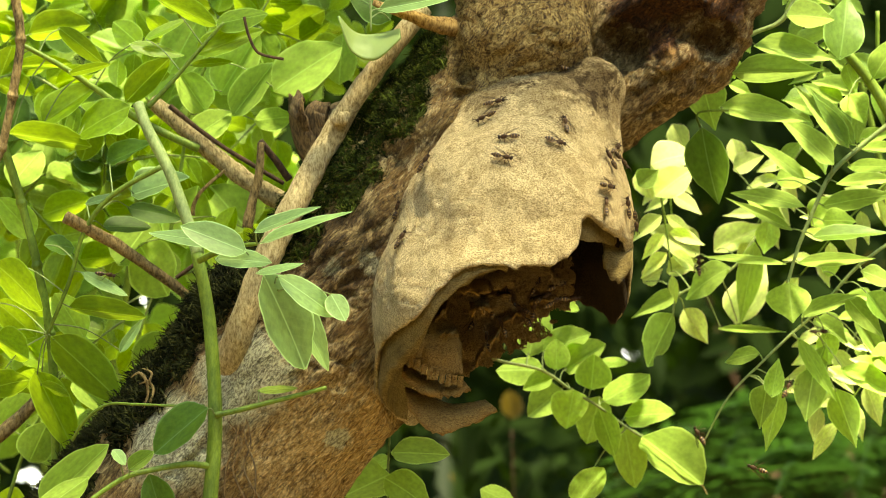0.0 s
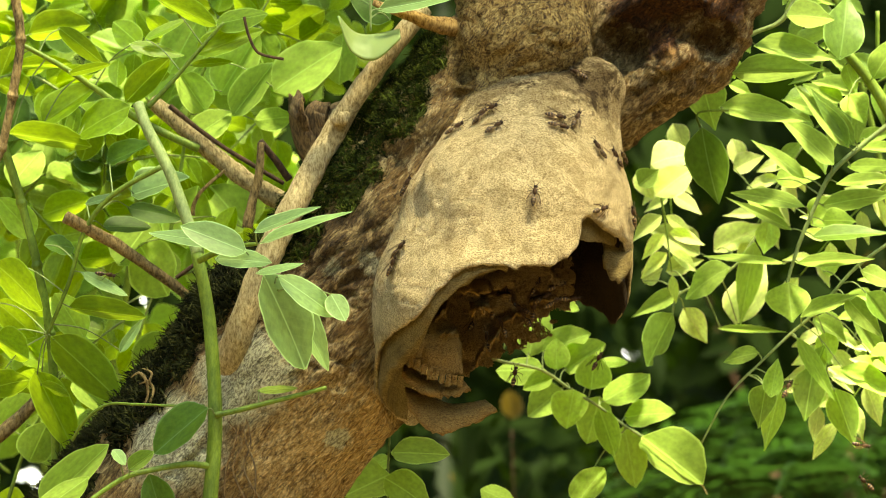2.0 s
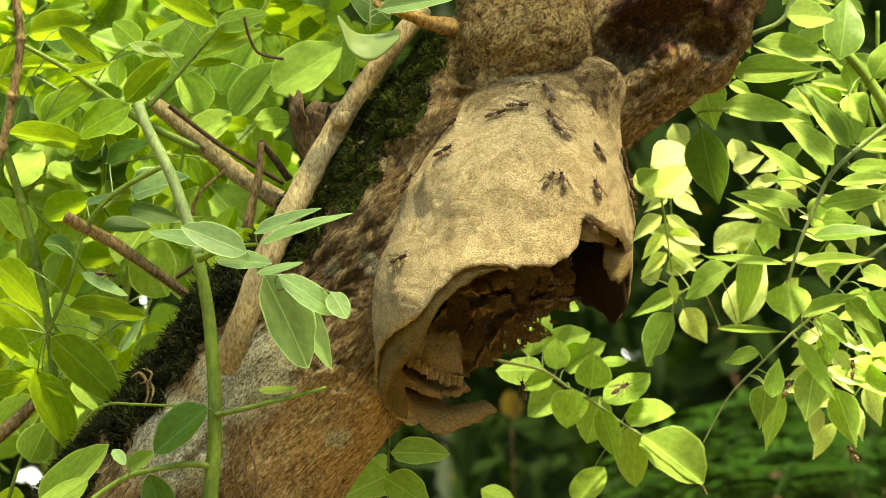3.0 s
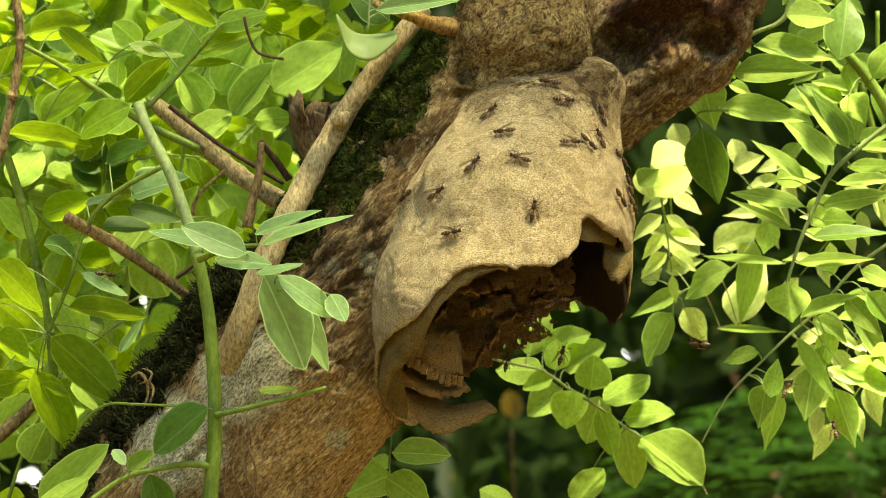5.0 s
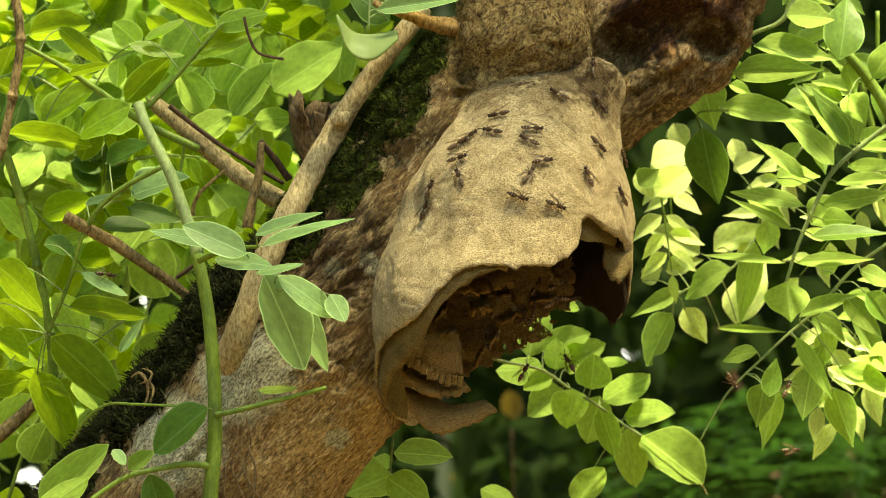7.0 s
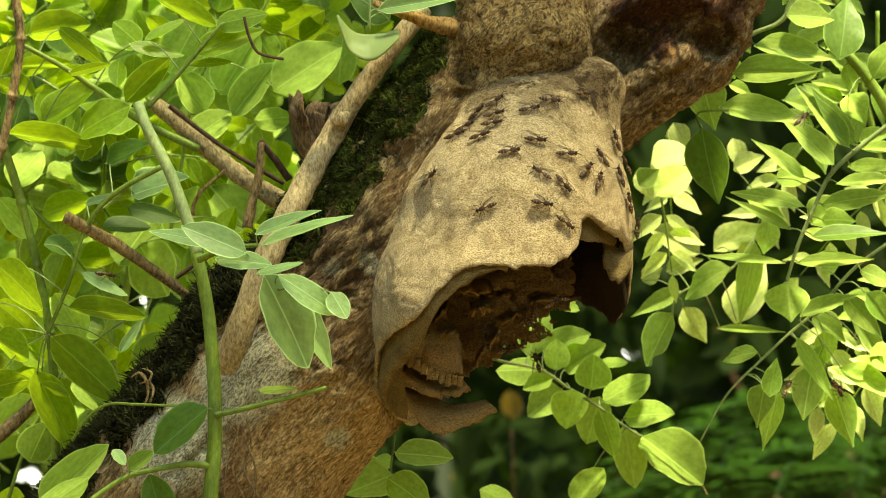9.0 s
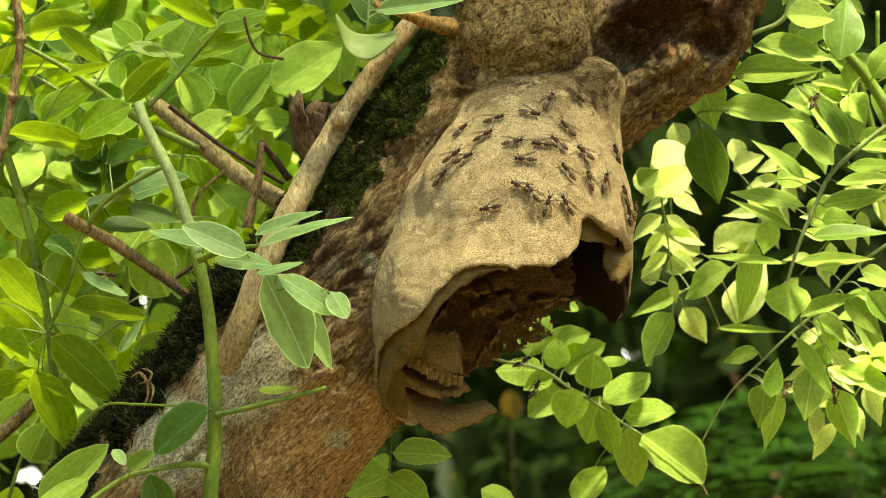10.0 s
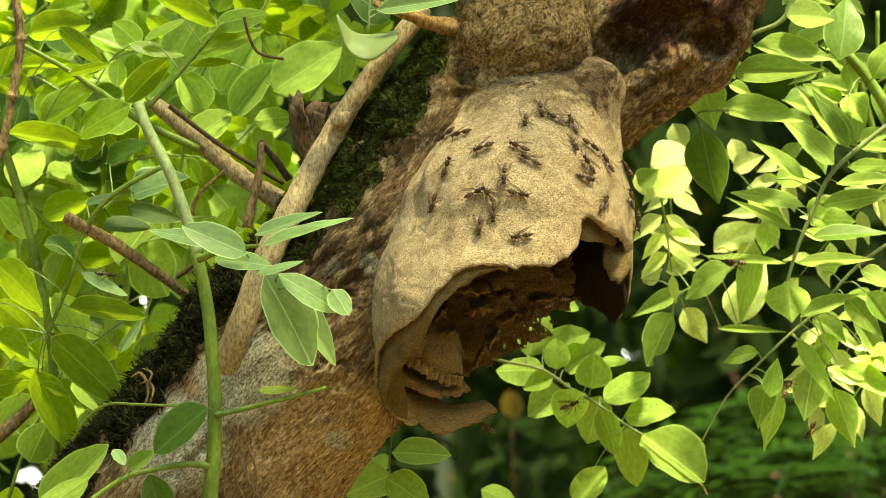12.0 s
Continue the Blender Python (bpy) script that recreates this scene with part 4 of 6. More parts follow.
# the green climber before the trunk
CLIMBER = plant("climbing_vine", (366, 960), -0.13, "smooth green vine stem climbing before the trunk", [
    ([(245, 185), (262, 230), (298, 300), (328, 380), (350, 450)], 10, 11, STEM_PALE, -0.06, -0.11),
    ([(348, 446), (367, 540), (375, 620), (380, 700), (380, 780), (373, 870), (362, 980)], 11.2, 14, STEM, -0.109, -0.14),
    ([(380, 735), (415, 728), (470, 714), (530, 699), (578, 686)], 5, 3.5, STEM, -0.135, -0.135),
    ([(372, 826), (330, 822), (270, 832), (220, 846), (165, 882), (120, 920)], 6, 3.5, STEM, -0.135, -0.17)], [
    ("d", -0.15, [(368, 722, 272, 802, 62), (286, 912, 264, 840, 60)]),
    ("y", -0.17, [(72, 900, 192, 788, 62), (228, 832, 272, 800, 30), (60, 915, 155, 842, 45)]),
    ("b", -0.16, [(200, 796, 222, 822, 20)]),
    ("g", -0.14, [(455, 692, 526, 686, 14)])], "vine")

SPRIG = plant("leafy_sprig", (350, 462), -0.17, "sprig of smooth pale green leaves on the vine", [
    ([(352, 462), (385, 446), (420, 436), (455, 432)], 6, 3, STEM, -0.13, -0.17),
    ([(400, 440), (430, 455), (462, 476)], 3.5, 3, STEM, -0.16, -0.175)], [
    ("b", -0.17, [(436, 446, 322, 398, 52), (402, 434, 262, 408, 26), (380, 458, 480, 462, 33), (450, 412, 566, 366, 22), (460, 432, 622, 376, 18)])], "sprig")
SPRIG_LOW = plant("leafy_sprig", (460, 474), -0.178, "sprig of broad pale green leaves hanging from the vine", [
    ([(460, 474), (476, 494), (492, 515)], 3, 2.5, STEM, -0.175, -0.18)], [
    ("b", -0.18, [(466, 486, 549, 652, 88), (452, 484, 536, 466, 14), (585, 520, 612, 566, 38)]),
    ("b", -0.185, [(492, 488, 596, 556, 44)]),
    ("b", -0.165, [(512, 520, 582, 656, 46)])], "sprig")

TOP_LEAVES = plant("hanging_sprig", (655, -40), -0.075, "hanging sprig with two pale green leaves", [
    ([(655, -40), (655, 0), (655, 54)], 2.2, 1.8, STEM_PALE, -0.075, -0.075)], [
    ("b", -0.075, [(668, 18, 822, -8, 32)]),
    ("d", -0.05, [(690, 36, 625, -20, 62)])], "sprig")

sheet(TOP_LEAVES, "leaf", [(596, 29), (622, 57), (655, 64), (707, 55)], [(600, 42), (620, 92), (662, 107), (708, 70)], 158, 12, 0.6, 3, "", 30, 10,
      leaf_material("leaf_whitish", (0.34, 0.46, 0.16), (0.46, 0.62, 0.16), 0.5, 0.4))

# twigs round the trunk
ROOT = thing("woody_vine", spot(400, 650, -0.11), "pale tan woody vine clinging along the trunk", "vine")
vv, vf = tube([spot(*r) for r in ((750, 14, -0.02), (700, 78, -0.03), (645, 150, -0.032), (590, 235, -0.034), (553, 300, -0.05), (518, 368, -0.064), (480, 440, -0.08), (448, 520, -0.086), (424, 590, -0.088), (406, 650, -0.078), (396, 710, -0.055))],
              [r * K for r in (16, 17, 18, 20, 21, 22, 23, 24, 26, 30, 34)], 16, 0.16)
child("stem", mesh_of("stem", vv, vf, TWIG_PALE), ROOT)
for a, b, w in ((606, 212, -0.043),):
    kv, kf = tube([spot(a - 16, b + 6, w), spot(a, b, w - 0.004), spot(a + 14, b - 8, w)], [0.003, 0.007, 0.003], 10, 0.5)
    child("knot", mesh_of("knot", kv, kf, TWIG_PALE), ROOT)


def twig(name, label, rows, w0, w1, r0, r1, mat, rough=0.2):
    ob = thing(name, spot(*rows[-1], w1), label, "twig")
    stem_part("stem", ob, rows, w0, w1, r0, r1, mat, rough, 10)
    if name == "tall_stem":
        # swollen nodes where leaves once grew
        pts = way_of(rows, w0, w1)
        for p, q in zip(pts[1:-1], pts[2:]):
            way = (q - p).normalized() * r0 * K
            v, f = tube([p - way * 1.2, p, p + way * 1.2], [r0 * K * 0.9, r0 * K * 1.35, r0 * K * 0.9], 10, 0.2)
            child("node", mesh_of("node", v, f, mat), ob)
    return ob


twig("broken_twig", "broken brown twig with a blunt end", [(116, 384), (200, 430), (270, 478), (338, 528)], -0.02, 0.03, 12, 9, TWIG)
twig("broken_branch", "pale grey broken branch behind the vine", [(268, 178), (340, 240), (420, 308), (500, 358)], 0.06, 0.04, 13, 18, TWIG_GREY)
twig("thin_twig", "thin dark twig beside the trunk", [(300, 188), (380, 250), (440, 288), (502, 325)], 0.04, 0.03, 4.5, 4, TWIG_DARK)
twig("short_twig", "short dark brown twig on the trunk", [(460, 250), (485, 280), (512, 318)], 0.0, 0.01, 6, 7, TWIG_DARK)
twig("dead_twig", "dead grey-brown twig on the trunk", [(462, 252), (458, 310), (446, 360), (438, 404)], -0.01, -0.01, 6, 10, TWIG)
twig("curved_twig", "thin curved brown twig", [(398, 302), (360, 335), (344, 360), (342, 382)], 0.02, 0.02, 3, 4, TWIG)
twig("small_twig", "short dark twig tip", [(312, 492), (340, 472), (366, 456)], 0.0, 0.0, 3.5, 4, TWIG_DARK)
twig("tall_stem", "tall brown and green shrub stem", [(24, -20), (36, 70), (22, 170), (2, 262), (-30, 330)], 0.0, 0.0, 8, 8, TWIG)
twig("tall_stem", "upright green shrub stem", [(4, 250), (38, 360), (66, 470), (88, 590), (96, 700), (100, 900)], 0.03, 0.05, 8, 8, STEM)
twig("low_branch", "smooth brown branch low on the trunk", [(70, 704), (20, 752), (-40, 800)], 0.05, 0.03, 11, 13, TWIG)
twig("tendril", "thin green tendril over the moss", [(362, 718), (300, 718), (240, 716), (190, 716), (150, 745), (128, 780)], -0.14, -0.08, 2, 3, STEM)
twig("tendril", "dark dry tendril end", [(432, 30), (440, 62), (458, 94), (502, 105)], -0.02, -0.02, 2.5, 2.5, TWIG_DARK)
for a, b, c, d in ((404, 428, 412, 442), (436, 444, 432, 470), (424, 415, 400, 396), (430, 436, 452, 448)):
    twig("hair_root", "dry hair root hanging on the bark", [(a, 738 + b % 20), (b, 785), (c, 832), (d, 900)], -0.114, -0.116, 1.0, 1.8, SNAG, 0.5)

# leafy shoots beside the trunk
plant("leafy_branch", (320, 250), 0.02, "leafy green branch with oval leaves", [
    ([(40, 80), (110, 118), (180, 165), (250, 215), (352, 264)], 4, 8, STEM, 0.02, 0.04),
    ([(262, 190), (300, 150), (350, 92), (396, 40)], 5, 3, STEM, 0.0, 0.0)], [
    ("m", 0.0, [(346, 96, 466, 54, 44), (380, 44, 472, 22, 40), (275, -2, 384, 44, 34), (255, 72, 330, 32, 16), (222, 182, 298, 100, 50), (336, 116, 412, 108, 16), (228, 78, 326, 96, 24)]),
    ("m", 0.03, [(50, 62, 160, 44, 54), (102, 48, 186, 112, 34), (30, 118, 126, 112, 26), (120, 132, 196, 112, 18), (74, 218, 174, 150, 50), (136, 242, 218, 178, 50), (14, 236, 162, 258, 40)])], group="leafy branches")
plant("leafy_branch", (90, 600), 0.0, "leafy green branch with oval leaves", [
    ([(285, 296), (200, 345), (150, 408), (122, 500), (84, 592)], 5, 3.5, STEM, -0.03, 0.0)], [
    ("m", 0.0, [(90, 596, 216, 708, 76), (62, 656, 134, 802, 62), (70, 682, 122, 702, 20), (-10, 596, 50, 636, 46), (-20, 690, 50, 664, 54), (-10, 466, 86, 542, 60), (-10, 532, 66, 594, 52), (120, 545, 258, 562, 36)]),
    ("d", 0.03, [(225, 368, 322, 384, 34), (190, 290, 268, 254, 34), (180, 402, 268, 398, 30), (78, 434, 132, 432, 34)]),
    ("b", 0.0, [(144, 482, 226, 522, 22), (232, 346, 334, 312, 50), (212, 624, 252, 566, 18), (150, 362, 215, 344, 14)])], group="leafy branches")
plant("leafy_branch", (300, 420), 0.12, "bright backlit branch with broad leaves", [
    ([(300, 420), (320, 300), (340, 180), (390, 60)], 4, 3, STEM, 0.12, 0.12)], [
    ("y", 0.10, [(364, 198, 312, 122, 60), (412, 206, 482, 112, 56), (390, 168, 458, 58, 78), (484, 162, 600, 78, 86), (450, 214, 516, 204, 42), (300, 130, 352, 30, 84), (338, 248, 408, 196, 52)]),
    ("y", 0.16, [(246, 432, 302, 522, 90), (330, 440, 350, 330, 90), (440, 410, 372, 330, 96), (300, 590, 236, 656, 62), (600, 150, 606, 60, 60), (210, 470, 270, 380, 80)])], group="leafy branches")
plant("leafy_branch", (10, 880), 0.1, "pale green shoot with broad leaves low beside the trunk", [
    ([(10, 900), (50, 780), (120, 640)], 4, 3, STEM, 0.1, 0.1)], [
    ("y", 0.08, [(52, 818, 84, 748, 66), (130, 670, 196, 734, 50), (0, 760, 58, 700, 50), (150, 600, 100, 520, 60), (20, 330, 70, 260, 60), (60, 420, 0, 350, 56)])], group="leafy branches")

# shoots hanging beside the nest
RIGHT_UP = plant("hanging_shoot", (1600, 260), 0.10, "hanging shoot of long backlit green leaves", [
    ([(1420, -30), (1385, 35), (1330, 62), (1302, 100), (1290, 148)], 5, 3, STEM_PALE, 0.06, 0.06),
    ([(1600, 250), (1550, 160), (1500, 95)], 12, 9, STEM, 0.1, 0.1), ([(1553, 20), (1553, 130)], 4, 4, STEM, 0.1, 0.1),
    ([(1240, 228), (1236, 200), (1290, 196)], 2, 2, STEM, 0.05, 0.05)], [
    ("G", 0.05, [(1334, 82, 1482, 102, 46), (1296, 130, 1452, 120, 50), (1392, 28, 1478, 26, 52), (1486, 106, 1505, -14, 72), (1272, 190, 1430, 208, 46)]),
    ("D", 0.04, [(1242, 226, 1264, 370, 76)]),
    ("Y", 0.09, [(1240, 138, 1266, 230, 72), (1300, 54, 1330, 90, 32), (1286, 100, 1300, 140, 40), (1290, 150, 1332, 166, 22), (1496, 112, 1516, 172, 28), (1500, 168, 1530, 214, 50), (1545, 140, 1590, 60, 50)])], group="hanging shoots")
RIGHT_MID = plant("hanging_shoot", (1600, 300), 0.12, "drooping compound leaf with paired leaflets in sunlight", [
    ([(1600, 200), (1520, 262), (1470, 310), (1440, 372), (1412, 440), (1394, 502)], 5, 3, STEM_PALE, 0.12, 0.10),
    ([(1620, 400), (1520, 470), (1450, 548), (1400, 592), (1350, 640), (1290, 702), (1244, 785)], 3.4, 1.6, STEM_PALE, 0.12, 0.10)], [
    ("G", 0.10, [(1502, 262, 1410, 150, 38), (1512, 258, 1440, 156, 36), (1476, 292, 1386, 202, 42), (1425, 318, 1334, 246, 26), (1424, 366, 1296, 330, 32), (1402, 408, 1286, 350, 20), (1452, 366, 1584, 336, 36), (1480, 326, 1594, 314, 24), (1436, 420, 1574, 404, 28), (1410, 466, 1548, 454, 26), (1392, 468, 1246, 448, 15)]),
    ("G", 0.09, [(1396, 500, 1402, 572, 80), (1496, 524, 1562, 592, 40), (1534, 518, 1580, 574, 40), (1524, 480, 1594, 500, 34), (1418, 562, 1522, 516, 30), (1412, 598, 1480, 706, 30), (1345, 626, 1280, 632, 30), (1358, 680, 1344, 758, 50), (1366, 704, 1376, 638, 36)]),
    ("Y", 0.13, [(1372, 320, 1446, 302, 42), (1320, 350, 1392, 386, 36), (1455, 392, 1512, 384, 42), (1525, 265, 1600, 262, 22), (1500, 296, 1600, 290, 24), (1520, 252, 1580, 232, 30), (1456, 482, 1492, 448, 40), (1440, 566, 1502, 602, 42), (1436, 400, 1500, 350, 60)]),
    ("Y", 0.12, [(1478, 688, 1516, 792, 58), (1442, 648, 1424, 748, 60), (1382, 690, 1354, 800, 42), (1488, 652, 1594, 702, 40), (1460, 588, 1470, 644, 42), (1540, 628, 1606, 640, 50), (1510, 560, 1574, 644, 40), (1460, 610, 1425, 700, 36)])], group="hanging shoots")
RIGHT_LOW = plant("hanging_shoot", (1350, 400), 0.22, "shoot of broad sunlit leaves behind the nest", [
    ([(1360, 388), (1330, 430), (1290, 480), (1205, 520), (1190, 560)], 3, 2, STEM_PALE, 0.22, 0.20)], [
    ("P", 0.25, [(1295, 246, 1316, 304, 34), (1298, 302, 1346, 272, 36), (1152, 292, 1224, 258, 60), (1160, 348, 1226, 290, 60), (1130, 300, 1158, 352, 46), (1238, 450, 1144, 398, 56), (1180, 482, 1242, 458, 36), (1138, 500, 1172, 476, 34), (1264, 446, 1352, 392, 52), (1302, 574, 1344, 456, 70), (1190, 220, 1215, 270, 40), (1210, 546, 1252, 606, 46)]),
    ("Y", 0.21, [(1362, 388, 1352, 452, 42), (1270, 582, 1392, 586, 14)]),
    ("G", 0.20, [(1336, 428, 1312, 572, 46), (1292, 474, 1202, 516, 50), (1204, 516, 1118, 562, 32), (1130, 330, 1165, 300, 40)])], group="hanging shoots")
leaf(RIGHT_LOW, (1192, 556, 1142, 648, 52), 0.20, "g", 0.0, CHEWED)
LOW_SHOOT = plant("leafy_shoot", (866, 634), 0.2, "light green shoot with rounded leaves below the nest", [
    ([(840, 625), (890, 640), (960, 656), (1010, 690), (1060, 720), (1110, 757), (1180, 800), (1242, 850)], 3, 2.5, STEM_PALE, 0.19, 0.19),
    ([(884, 630), (905, 590)], 2, 2, STEM_PALE, 0.19, 0.19)], [
    ("y", 0.23, [(962, 656, 878, 652, 50), (936, 632, 956, 538, 62), (960, 622, 1042, 588, 50), (1000, 656, 1072, 610, 50), (996, 690, 934, 736, 60), (1062, 702, 1038, 784, 62), (985, 532, 1026, 546, 26)]),
    ("y", 0.19, [(985, 656, 985, 600, 46), (1046, 690, 1052, 628, 66), (1060, 640, 1110, 640, 18), (1068, 712, 1148, 660, 50), (978, 670, 926, 690, 36), (1016, 690, 1002, 758, 66), (1060, 724, 1092, 806, 46), (1104, 740, 1188, 722, 46), (1104, 754, 1126, 862, 60), (1136, 774, 1244, 854, 82)]),
    ("y", 0.19, [(1018, 895, 1068, 828, 50), (850, 866, 912, 892, 40)])], "shoot")
BOTTOM_SHOOT = plant("leafy_shoot", (690, 930), 0.08, "light green shoot with rounded leaves behind the trunk", [
    ([(690, 930), (686, 850), (690, 770)], 2.5, 2, STEM_PALE, 0.08, 0.08)], [
    ("y", 0.08, [(692, 802, 794, 800, 48), (690, 840, 606, 880, 78), (680, 846, 762, 890, 66), (690, 812, 646, 828, 30)])], "shoot")


# where the thicket stands open to the sky behind
OPEN = ((238, 522), (270, 524), (40, 840))


def spray(ob, r, a, b, ang, length, count, size, ratio, w, kinds, paired):
    """A twig with leaflets on both sides and one at its end."""
    rows = [(a + length * t * math.cos(ang), b + length * t * math.sin(ang) + 0.22 * length * t * t) for t in (0, 0.25, 0.5, 0.75, 1.0)]
    stem_part("twig", ob, rows, w, w, 2.6, 1.4, r.choice((STEM, STEM_PALE)), 0.05, 5)
    kind = r.choice(kinds)
    near = [spot(*q, w) for q in rows]
    for k in range(count + 1):
        t = (k + 1) / (count + 1)
        u = t * 4
        i = min(int(u), 3)
        e = u - i
        x, y = [rows[i][m] * (1 - e) + rows[i + 1][m] * e for m in (0, 1)]
        way = math.atan2(rows[i + 1][1] - rows[i][1], rows[i + 1][0] - rows[i][0])
        for side in ((0,) if k == count else (-1, 1) if paired else (1 if k % 2 else -1,)):
            d = way + side * r.uniform(0.8, 1.25)
            ln = size * r.uniform(0.75, 1.15)
            if any(math.hypot(x + 0.5 * ln * math.cos(d) - g, y + 0.5 * ln * math.sin(d) - h) < 0.55 * ln + 12 for g, h in OPEN):
                continue
            leaf(ob, (x + 5 * math.cos(d), y + 5 * math.sin(d), x + ln * math.cos(d), y + ln * math.sin(d), ln * ratio * r.uniform(0.85, 1.2)), w, kind, 0.008)


def reach(ob, start, places, r0, r1, material):
    """A stem from a shoot's foot on to where it is rooted or hangs."""
    pts = [start] + [Vector(q) for q in places]
    v, f = tube(pts, [r0 + (r1 - r0) * i / (len(pts) - 1) for i in range(len(pts))], 8, 0.1)
    child("stem", mesh_of("stem", v, f, material), ob)


for ob, b in ((RIGHT_UP, 260), (RIGHT_MID, 300)):
    reach(ob, spot(1600, b - 10, 0.10), [spot(1650, 40, 0.12), spot(1700, -400, 0.1), (0.46, -0.1, 3.2), (0.42, -0.35, 4.06)], 0.004, 0.007, TWIG)


# dense leaves farther back on the lit side
def thicket():
    ob = thing("background_shrub", spot(150, 1200, 0.5), "dense sunlit shrub of oval yellow-green leaves", "shrub")
    r = random.Random(4)
    stem_part("stem", ob, [(150, 1200), (170, 800), (240, 400), (260, -100)], 0.5, 0.4, 12, 6, STEM)
    stem_part("stem", ob, [(150, 1200), (60, 700), (20, 200), (30, -100)], 0.5, 0.5, 10, 5, STEM)
    foot = spot(150, 1200, 0.5)
    reach(ob, foot, [(foot.x - 0.05, foot.y + 0.05, 0.9), (foot.x + 0.03, foot.y, -0.1)], 0.006, 0.014, TWIG)
    n = 0
    while n < 46:
        a, b, ang = r.uniform(-80, 600), r.uniform(-90, 880), r.uniform(0, 6.3)
        length = r.uniform(110, 190)
        a2, b2 = a + length * math.cos(ang), b + length * math.sin(ang) + 30
        if max(a * 0.787 + b * 0.618, a2 * 0.787 + b2 * 0.618) > 650 or (a > 470 and b < 60 and r.random() < 0.8):
            continue
        n += 1
        spray(ob, r, a, b, ang, length, r.randint(6, 9), r.uniform(52, 86), 0.6, r.uniform(0.12, 0.5), "mmgymmd", r.random() < 0.5)
    n = 0
    while n < 44:
        a, b, ang = r.uniform(-90, 560), r.uniform(-60, 860), r.uniform(0, 6.3)
        length = r.uniform(110, 180)
        a2, b2 = a + length * math.cos(ang), b + length * math.sin(ang) + 30
        if max(a * 0.787 + b * 0.618, a2 * 0.787 + b2 * 0.618) > 640 or (a > 440 and b < 90) or (b > 640 and r.random() < 0.4):
            continue
        n += 1
        spray(ob, r, a, b, ang, length, r.randint(5, 7), r.uniform(80, 118), 0.66, r.uniform(0.6, 1.0), "yyyg", r.random() < 0.5)


thicket()


def far_side():
    """Compound leaves in the sun behind the shoots on the open side, with dark gaps between."""
    ob = thing("background_shrub", spot(1560, 1250, 0.6), "loose sunlit shrub of narrow paired leaflets", "shrub")
    r = random.Random(9)
    stem_part("stem", ob, [(1560, 1250), (1600, 700), (1560, 300), (1450, -100)], 0.5, 0.4, 10, 5, STEM)
    foot = spot(1560, 1250, 0.5)
    reach(ob, foot, [(foot.x + 0.05, foot.y + 0.05, 0.9), (foot.x - 0.03, foot.y, -0.1)], 0.005, 0.013, TWIG)
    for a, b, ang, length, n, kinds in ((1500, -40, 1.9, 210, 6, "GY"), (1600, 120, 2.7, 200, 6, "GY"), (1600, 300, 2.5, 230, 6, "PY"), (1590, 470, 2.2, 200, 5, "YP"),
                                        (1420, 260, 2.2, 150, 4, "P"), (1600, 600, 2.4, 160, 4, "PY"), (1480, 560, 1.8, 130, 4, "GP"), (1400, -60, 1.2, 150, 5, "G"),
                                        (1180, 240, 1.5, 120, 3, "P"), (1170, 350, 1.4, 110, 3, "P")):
        spray(ob, r, a, b, ang, length, n, r.uniform(62, 84), 0.36, r.uniform(0.17, 0.32), kinds, True)


far_side()


# ---- the wood behind ----
GAPS = [spot(a, b, 13.0) for a, b in ((815, 776), (238, 522), (270, 524), (34, 830), (60, 850), (1116, 612), (1438, 800), (232, 85), (322, 98))]


def far_leaves(name, label, seed, count, box, size, material):
    """A bank of loose foliage, shaded by its leaf colour: many small blades round hanging clumps."""
    rng = np.random.RandomState(seed)
    verts, faces = [], []
    clumps = [(rng.uniform(box[0], box[1]), rng.uniform(box[2], box[3]), rng.uniform(box[4], box[5])) for _ in range(count // 40)]
    for c in clumps:
        p0 = spot(*c)
        spread = rng.uniform(0.12, 0.3)
        for _ in range(40):
            p = p0 + Vector(rng.normal(0, spread, 3))
            if any((p - EYE).normalized().dot((g - EYE).normalized()) > 0.999990 for g in GAPS):
                continue
            y = (Vector(rng.normal(0, 1, 3)) + Vector((0, 0, -0.6))).normalized()
            x = y.cross(Vector(rng.normal(0, 1, 3))).normalized()
            z = x.cross(y)
            ln = rng.uniform(0.6, 1.2) * size
            k = len(verts)
            verts += [p, p + y * ln * 0.45 + x * ln * 0.22 + z * ln * 0.06, p + y * ln, p + y * ln * 0.45 - x * ln * 0.22 + z * ln * 0.06, p + y * ln * 0.5]
            faces += [(k, k + 1, k + 4), (k + 1, k + 2, k + 4), (k + 2, k + 3, k + 4), (k + 3, k, k + 4)]
    return tagged(new(name, mesh_of(name, verts, faces, material)), label, "undergrowth", kind="stuff")


# Leaf colour taken down to near-black to carry the undergrowth's shade.
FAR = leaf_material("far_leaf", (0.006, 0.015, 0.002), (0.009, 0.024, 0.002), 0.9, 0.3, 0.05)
far_leaves("undergrowth", "green undergrowth behind the tree, coloured dark for shade", 2, 5600, (-300, 1800, -250, 1200, 3.0, 8.0), 0.15, FAR)


